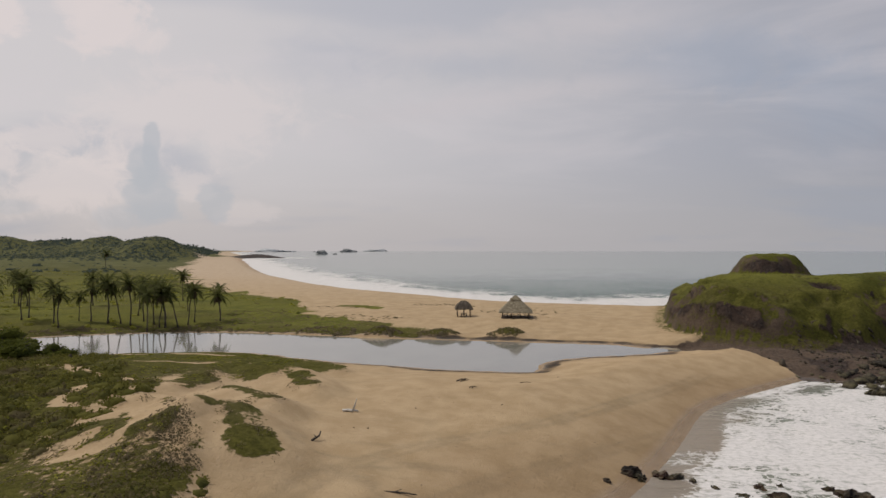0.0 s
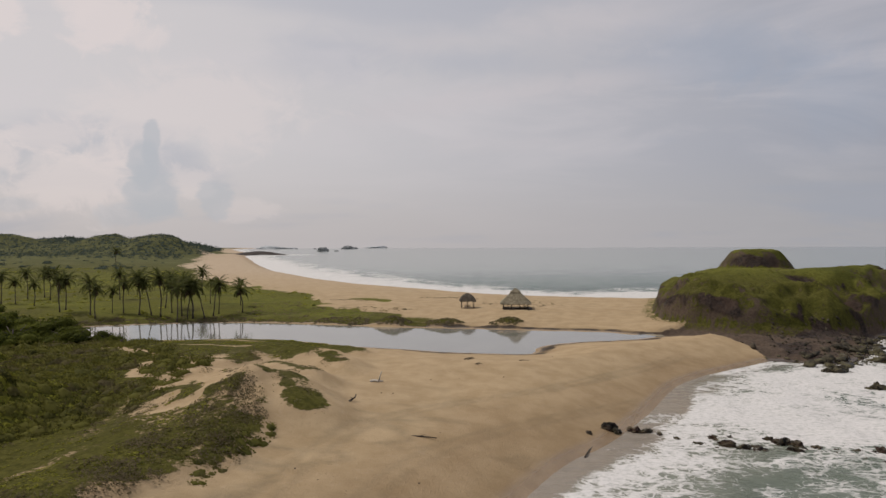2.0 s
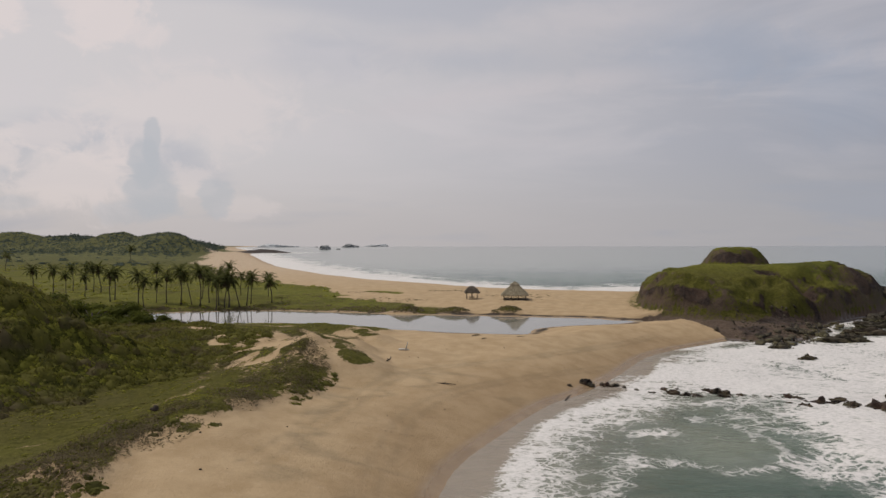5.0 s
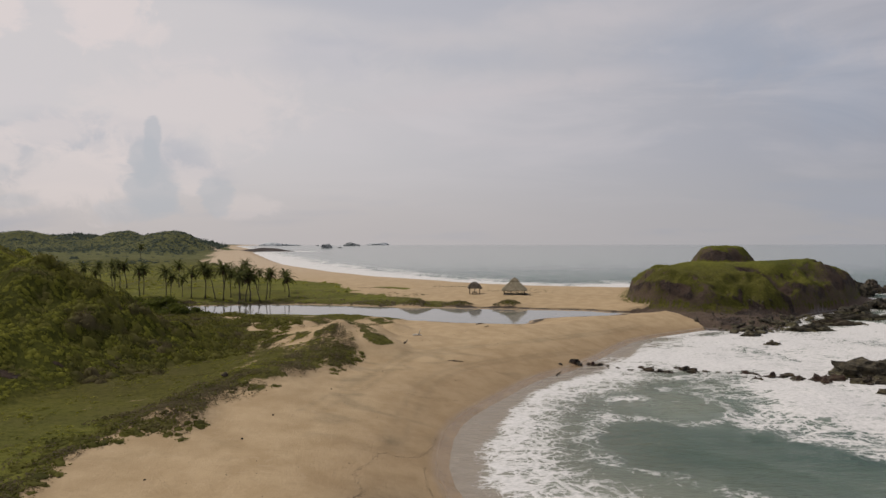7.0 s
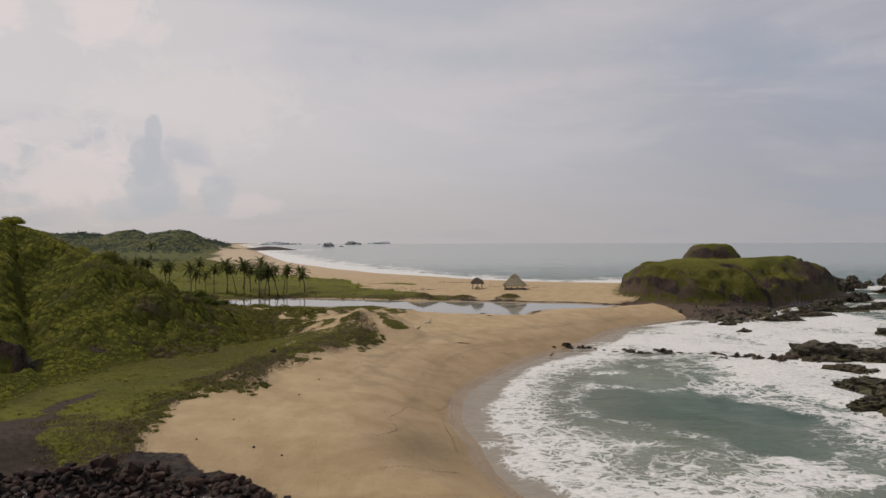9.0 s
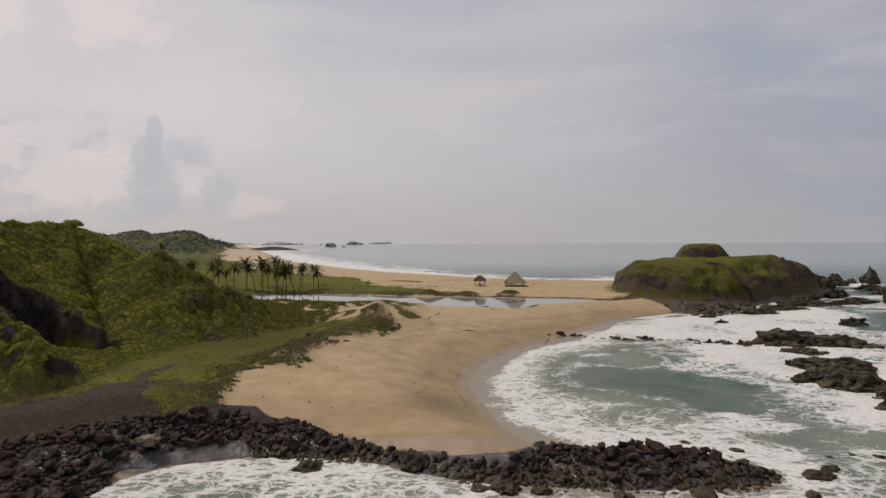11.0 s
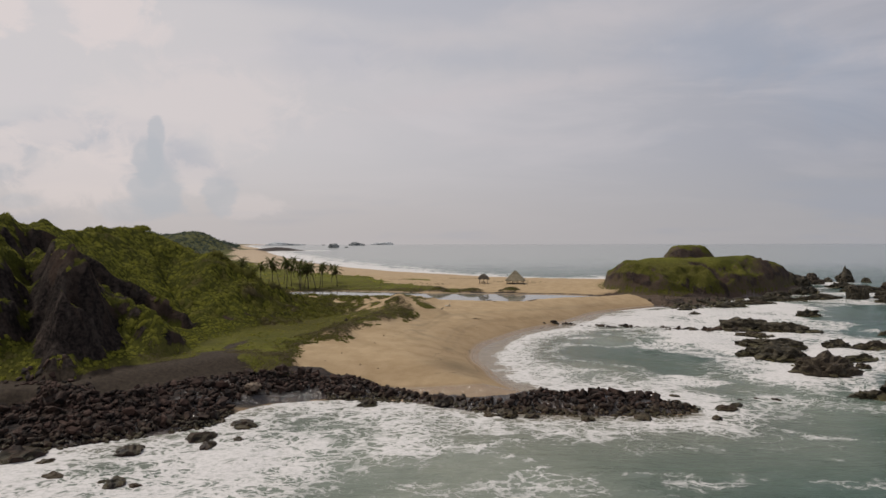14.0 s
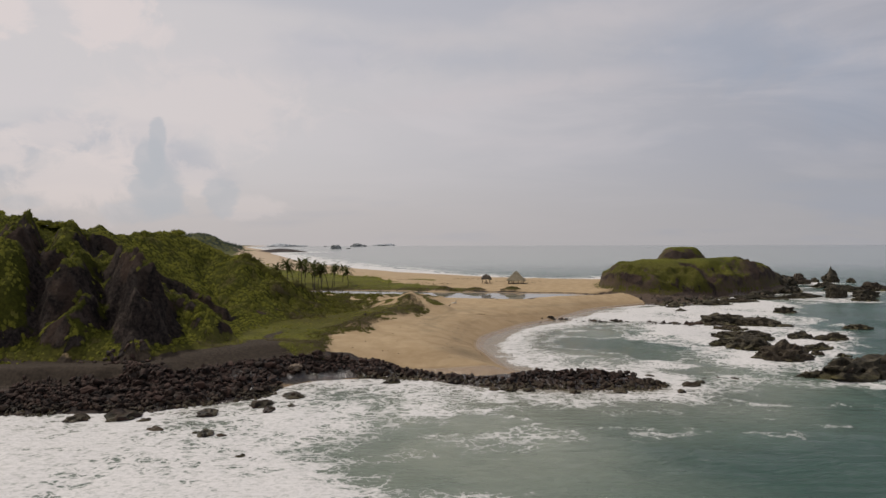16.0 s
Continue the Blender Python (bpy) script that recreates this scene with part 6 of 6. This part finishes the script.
# ---- thatched shelters ----
def thatch_ring(bm, half_low, half_high, z_low, z_high, seed, thick=0.12, per_side=14):
    """One overlapping course of thatch round a hipped roof, ragged at its lower edge."""
    r = random.Random(seed)
    outer, inner, top = [], [], []
    for s in range(4):
        for k in range(per_side):
            u = -1 + 2 * k / per_side
            for arr, (hx, hy), z, jag in ((outer, half_low, z_low, 1), (inner, half_low, z_low, 1), (top, half_high, z_high, 0)):
                p = [(u * hx, -hy), (hx, u * hy), (-u * hx, hy), (-hx, -u * hy)][s]
                arr.append(p)
    n = len(outer)
    jag = [r.uniform(-0.09, 0.05) for _ in range(n)]
    a = [bm.verts.new((x * (1 - jag[i] * 0.05), y * (1 - jag[i] * 0.05), z_low + jag[i])) for i, (x, y) in enumerate(outer)]
    b = [bm.verts.new((x * 0.985, y * 0.985, z_low + jag[i] - thick)) for i, (x, y) in enumerate(inner)]
    c = [bm.verts.new((x, y, z_high + r.uniform(-0.03, 0.03))) for x, y in top]
    for i in range(n):
        j = (i + 1) % n
        bm.faces.new((a[i], a[j], c[j], c[i]))
        bm.faces.new((b[i], b[j], a[j], a[i]))
    return b, c


def thatched_roof(name, parent, mat, label, tiers):
    """A roof: its inner frame, and each overlapping course of thatch a piece of its own. A tier: half sizes below and above, heights, rows."""
    bm = bmesh.new()
    for hx, hy, tx, ty, z0, z1, rows, seed in tiers:
        lo = [bm.verts.new((sx * hx * 0.97, sy * hy * 0.97, z0 - 0.08)) for sx, sy in ((-1, -1), (1, -1), (1, 1), (-1, 1))]
        hi = [bm.verts.new((sx * tx, sy * ty, z1 - 0.12)) for sx, sy in ((-1, -1), (1, -1), (1, 1), (-1, 1))]
        for i in range(4):
            j = (i + 1) % 4
            bm.faces.new((lo[j], lo[i], hi[i], hi[j]))
        bm.faces.new(hi)
    roof = part(name, bm, mat, parent, label, False)
    for hx, hy, tx, ty, z0, z1, rows, seed in tiers:
        for k in range(rows):
            u0, u1 = k / rows, min((k + 1.35) / rows, 1.0)
            at = lambda u, lo, hi: lo + (hi - lo) * u
            bm = bmesh.new()
            thatch_ring(bm, (at(u0, hx, tx) + 0.06, at(u0, hy, ty) + 0.06), (at(u1, hx, tx), at(u1, hy, ty)), at(u0, z0, z1) + 0.02, at(u1, z0, z1) + 0.07, seed + k)
            part("thatch_course", bm, mat, roof, "", False)
    return roof


def big_shelter(x, y, turn):
    base = new("thatched_shelter")
    base.matrix_basis = Matrix.Translation((x, y, float(height(x, y)))) @ Matrix.Rotation(turn, 4, "Z")
    for px in (-3.0, -1.0, 1.0, 3.0):
        for py in (-2.6, 0.0, 2.6):
            if py == 0.0 and abs(px) < 2:
                continue
            bm = bmesh.new()
            tube(bm, [(px, py, -0.4), (px + 0.03, py, 0.8), (px, py + 0.02, 1.75)], [0.10, 0.09, 0.08], 7)
            part("post", bm, MAT_POST, base)
    for py in (-2.6, 2.6):
        bm = bmesh.new()
        tube(bm, [(-3.5, py, 1.62), (0, py, 1.60), (3.5, py, 1.62)], [0.08, 0.08, 0.08], 6)
        part("beam", bm, MAT_POST, base)
    for px in (-3.0, 3.0):
        bm = bmesh.new()
        tube(bm, [(px, -2.9, 1.74), (px, 2.9, 1.74)], [0.08, 0.08], 6)
        part("beam", bm, MAT_POST, base)
    thatched_roof("roof", base, MAT_THATCH, "grey-tan palm thatch in overlapping courses", [(3.75, 3.35, 0.85, 0.75, 1.45, 4.25, 6, 800)])
    thatched_roof("roof_cap", base, MAT_THATCH, "small raised thatch cap", [(1.25, 1.10, 0.10, 0.08, 4.15, 5.05, 3, 820)])
    bm = bmesh.new()
    box(bm, 0.4, -0.1, 0.14, 7.2, 5.6, 0.10)
    part("deck", bm, MAT_PLANK, base, "low weathered plank deck", False)
    for k in range(4):
        bm = bmesh.new()
        box(bm, -2.2 + 1.5 * k, -1.8 + 0.4 * (k % 2), 0.82, 1.0, 0.6, 0.05)
        for lx in (-0.42, 0.42):
            box(bm, -2.2 + 1.5 * k + lx, -1.8 + 0.4 * (k % 2), 0.5, 0.07, 0.5, 0.62)
        part("table", bm, MAT_PLANK, base, "rough plank table", False)
    bm = bmesh.new()
    tube(bm, [(-3.3, -2.75, 0.45), (0.0, -2.77, 0.44), (3.3, -2.75, 0.46)], [0.035, 0.03, 0.03], 5)
    part("rail", bm, MAT_POST, base)
    return tagged(base, "large open palm-thatch shelter on wooden posts on sand", "shelter", "thatched beach shelters")


def small_shelter(x, y, turn):
    base = new("thatched_shelter")
    base.matrix_basis = Matrix.Translation((x, y, float(height(x, y)))) @ Matrix.Rotation(turn, 4, "Z")
    for px, py in ((-1.5, -1.2), (1.5, -1.2), (1.5, 1.2), (-1.5, 1.2), (0.0, -1.25), (0.0, 1.25)):
        bm = bmesh.new()
        tube(bm, [(px, py, -0.4), (px * 1.01, py, 1.0), (px, py, 2.15)], [0.08, 0.075, 0.07], 7)
        part("post", bm, MAT_POST, base)
    thatched_roof("roof", base, MAT_THATCH_DARK, "dark weathered palm thatch", [(2.05, 1.75, 1.45, 1.05, 1.85, 2.95, 3, 840), (1.42, 1.05, 0.45, 0.10, 2.92, 3.65, 3, 850)])
    bm = bmesh.new()
    box(bm, 0.0, 0.0, 0.72, 1.5, 0.7, 0.06)
    for lx in (-0.6, 0.6):
        box(bm, lx, 0.0, 0.35, 0.08, 0.6, 0.7)
    part("table", bm, MAT_PLANK, base, "rough plank table", False)
    for py in (-0.7, 0.7):
        bm = bmesh.new()
        box(bm, 0.0, py, 0.42, 1.5, 0.25, 0.05)
        for lx in (-0.6, 0.6):
            box(bm, lx, py, 0.2, 0.07, 0.2, 0.42)
        part("bench", bm, MAT_PLANK, base, "", False)
    return tagged(base, "small open palm-thatch shelter with dark roof on sand", "shelter", "thatched beach shelters")


big_shelter(16.6, 139.5, -0.12)
small_shelter(4.9, 143.5, 0.05)


# ---- driftwood and litter on the sand ----
def driftwood(name, x, y, strands, mat, label, turn=0.0):
    """Worn branches, each a tapered crooked tube given by its points and thickness."""
    base_z = float(height(x, y))
    bm = bmesh.new()
    for pts, r0 in strands:
        n = len(pts)
        tube(bm, pts, [r0 * (1 - 0.6 * i / max(n - 1, 1)) for i in range(n)], 7)
    ob = part(name, bm, mat, None, label)
    ob.matrix_basis = Matrix.Translation((x, y, base_z)) @ Matrix.Rotation(turn, 4, "Z")
    return tagged(ob, label, "driftwood", "driftwood on the beach")


driftwood("bleached_tree_stump", -8.9, 58.6, [([(-0.75, 0, 0.10), (-0.2, 0.05, 0.16), (0.45, 0, 0.14), (0.75, 0.1, 0.06)], 0.17), ([(0.25, 0, 0.12), (0.42, 0.05, 0.7), (0.60, 0.05, 1.25)], 0.11), ([(-0.3, 0.1, 0.1), (0.1, -0.3, 0.2), (0.3, -0.5, 0.08)], 0.10)], MAT_BLEACHED, "bleached white driftwood stump with one upright limb")
driftwood("dark_branch", -10.2, 49.2, [([(-0.4, -0.5, 0.05), (-0.1, -0.1, 0.22), (0.15, 0.3, 0.30), (0.2, 0.7, 0.55)], 0.12), ([(0.0, 0.1, 0.2), (-0.3, 0.3, 0.4)], 0.06)], MAT_DRIFT, "dark crooked driftwood branch stuck in sand")
driftwood("driftwood_log", -2.9, 41.2, [([(-1.1, 0.25, 0.06), (-0.3, 0.1, 0.10), (0.5, -0.05, 0.08), (1.15, -0.25, 0.05)], 0.09), ([(-0.4, 0.15, 0.08), (0.1, 0.5, 0.16)], 0.04)], MAT_DRIFT, "thin grey driftwood log lying on the sand")
driftwood("curved_branch", 12.2, 44.6, [([(-0.8, -1.5, 0.05), (-0.4, -0.6, 0.10), (0.0, 0.3, 0.10), (0.5, 1.2, 0.06)], 0.08)], MAT_DRIFT, "long dark curved branch near the waterline")
driftwood("driftwood_pile", 2.4, 71.8, [([(-0.8, 0, 0.05), (-0.2, 0.2, 0.25), (0.5, 0.1, 0.12)], 0.09), ([(-0.4, -0.3, 0.05), (0.2, 0.1, 0.3), (0.7, 0.5, 0.1)], 0.07), ([(0.0, 0.4, 0.05), (0.4, -0.2, 0.2)], 0.06)], MAT_DRIFT, "small tangle of dark driftwood on sand")
driftwood("driftwood_pile", 3.4, 68.0, [([(-0.5, 0, 0.05), (0.0, 0.2, 0.18), (0.4, 0.1, 0.08)], 0.06), ([(-0.2, -0.3, 0.05), (0.2, 0.1, 0.2)], 0.05)], MAT_DRIFT, "small tangle of dark driftwood on sand")
driftwood("driftwood_pile", 9.7, 71.2, [([(-0.7, 0, 0.04), (0.0, 0.1, 0.10), (0.6, 0.0, 0.05)], 0.05)], MAT_DRIFT, "few dark sticks half buried in sand")
driftwood("dead_stump", -52.6, 86.0, [([(0, 0, -0.2), (0.02, 0, 0.35), (0.0, 0.05, 0.7)], 0.38), ([(0, 0, 0.2), (0.4, 0.1, 0.35)], 0.14)], MAT_DRIFT, "squat black stump beside the lagoon")
driftwood("dead_stump", -27.9, 22.6, [([(0, 0, -0.2), (0.02, 0, 0.2), (0.0, 0.05, 0.42)], 0.34), ([(-0.4, 0.1, 0.05), (0.3, 0.0, 0.18)], 0.16)], MAT_DRIFT, "squat black stump in the dune grass")
for i, (x, y, s) in enumerate([(-6.6, 53.5, 0.16), (-7.8, 53.3, 0.15), (-2.7, 60.5, 0.14), (-12.0, 33.0, 0.14), (-19.8, 12.0, 0.22), (-20.6, 6.0, 0.2), (-22.0, 17.5, 0.18), (-16.4, 22.0, 0.15), (-24.5, -2.0, 0.2), (-21.0, -7.5, 0.25), (-18.4, -8.8, 0.2), (6.0, 62.0, 0.18), (14.5, 77.0, 0.2), (-3.0, 33.0, 0.15), (-26.0, -6.5, 0.18), (-41.5, 1.5, 0.2), (-40.0, 3.0, 0.16), (-43.0, -3.0, 0.22), (-37.0, -5.0, 0.18), (-39.0, 0.6, 0.22)]):
    single_rock("beach_stone", x, y, s * 0.55, s * 0.45, s * 0.4, 760 + i, "small dark stone lying on the ground", MAT_ROCK, i * 0.9, z=float(height(x, y)) + 0.02, group="loose stones", sub=2)


def wrack(pts, width, seed):
    """Flakes of dark weed strewn along a tide line."""
    line = spline(pts, 30)
    r = np.random.default_rng(seed)
    out = []
    for x, y in line:
        for _ in range(2):
            a, b = x + r.normal(0, width), y + r.normal(0, width)
            w = r.uniform(0.012, 0.045)
            out.append((a, b, float(height(a, b)) + 0.01, r.uniform(0, 6.28), w, w * 0.35, int(r.integers(8))))
    return out


weed = wrack([(-11.5, -4.5), (-10.4, -2.8), (-9.9, -1.6), (-10.9, 1.5), (-10.1, 4.5), (-9.5, 7.1), (-7.9, 7.5), (-6.4, 8.9), (-5.5, 11.9), (-5.1, 14.6)], 0.10, 1)
weed += wrack([(-6.0, 6.6), (-5.7, 3.2), (-5.1, 0.2), (-4.6, -4.0)], 0.07, 2) + wrack([(-10.6, -11.0), (-8.5, -10.9), (-6.0, -10.4), (-4.7, -9.6)], 0.08, 3)
weed += wrack([(-12, 26), (-6, 25), (-1.5, 27.5)], 0.2, 4) + wrack([(-4, 127.5), (8, 128.5), (14, 128.0)], 0.25, 5)
litter = []
drop = np.random.default_rng(19)
lx, ly = drop.uniform(-26, 40, 2600), drop.uniform(-8, 84, 2600)
heap = smooth(value_noise(lx, ly, 9, 3, 291), 0.10, 0.30) * (cover_at("dc", lx, ly) > 5) * (cover_at("grass", lx, ly) < 0.2) * (cover_at("dl", lx, ly) < -4) + 0.05 * (cover_at("dc", lx, ly) > 4)
for x, y, k in zip(lx, ly, heap):
    if drop.uniform() < k * 0.6:
        w = drop.uniform(0.02, 0.075)
        litter.append((x, y, float(height(x, y)) + 0.01, drop.uniform(0, 6.28), w, w * 0.5, int(drop.integers(8))))
joined("beach_litter", PEBBLE, litter, MAT_DRIFT, "scattered dark twigs and pebbles on the sand", "litter")
joined("wrack_line", PEBBLE, weed, MAT_DRIFT, "thin dark line of dried seaweed on the sand", "seaweed")
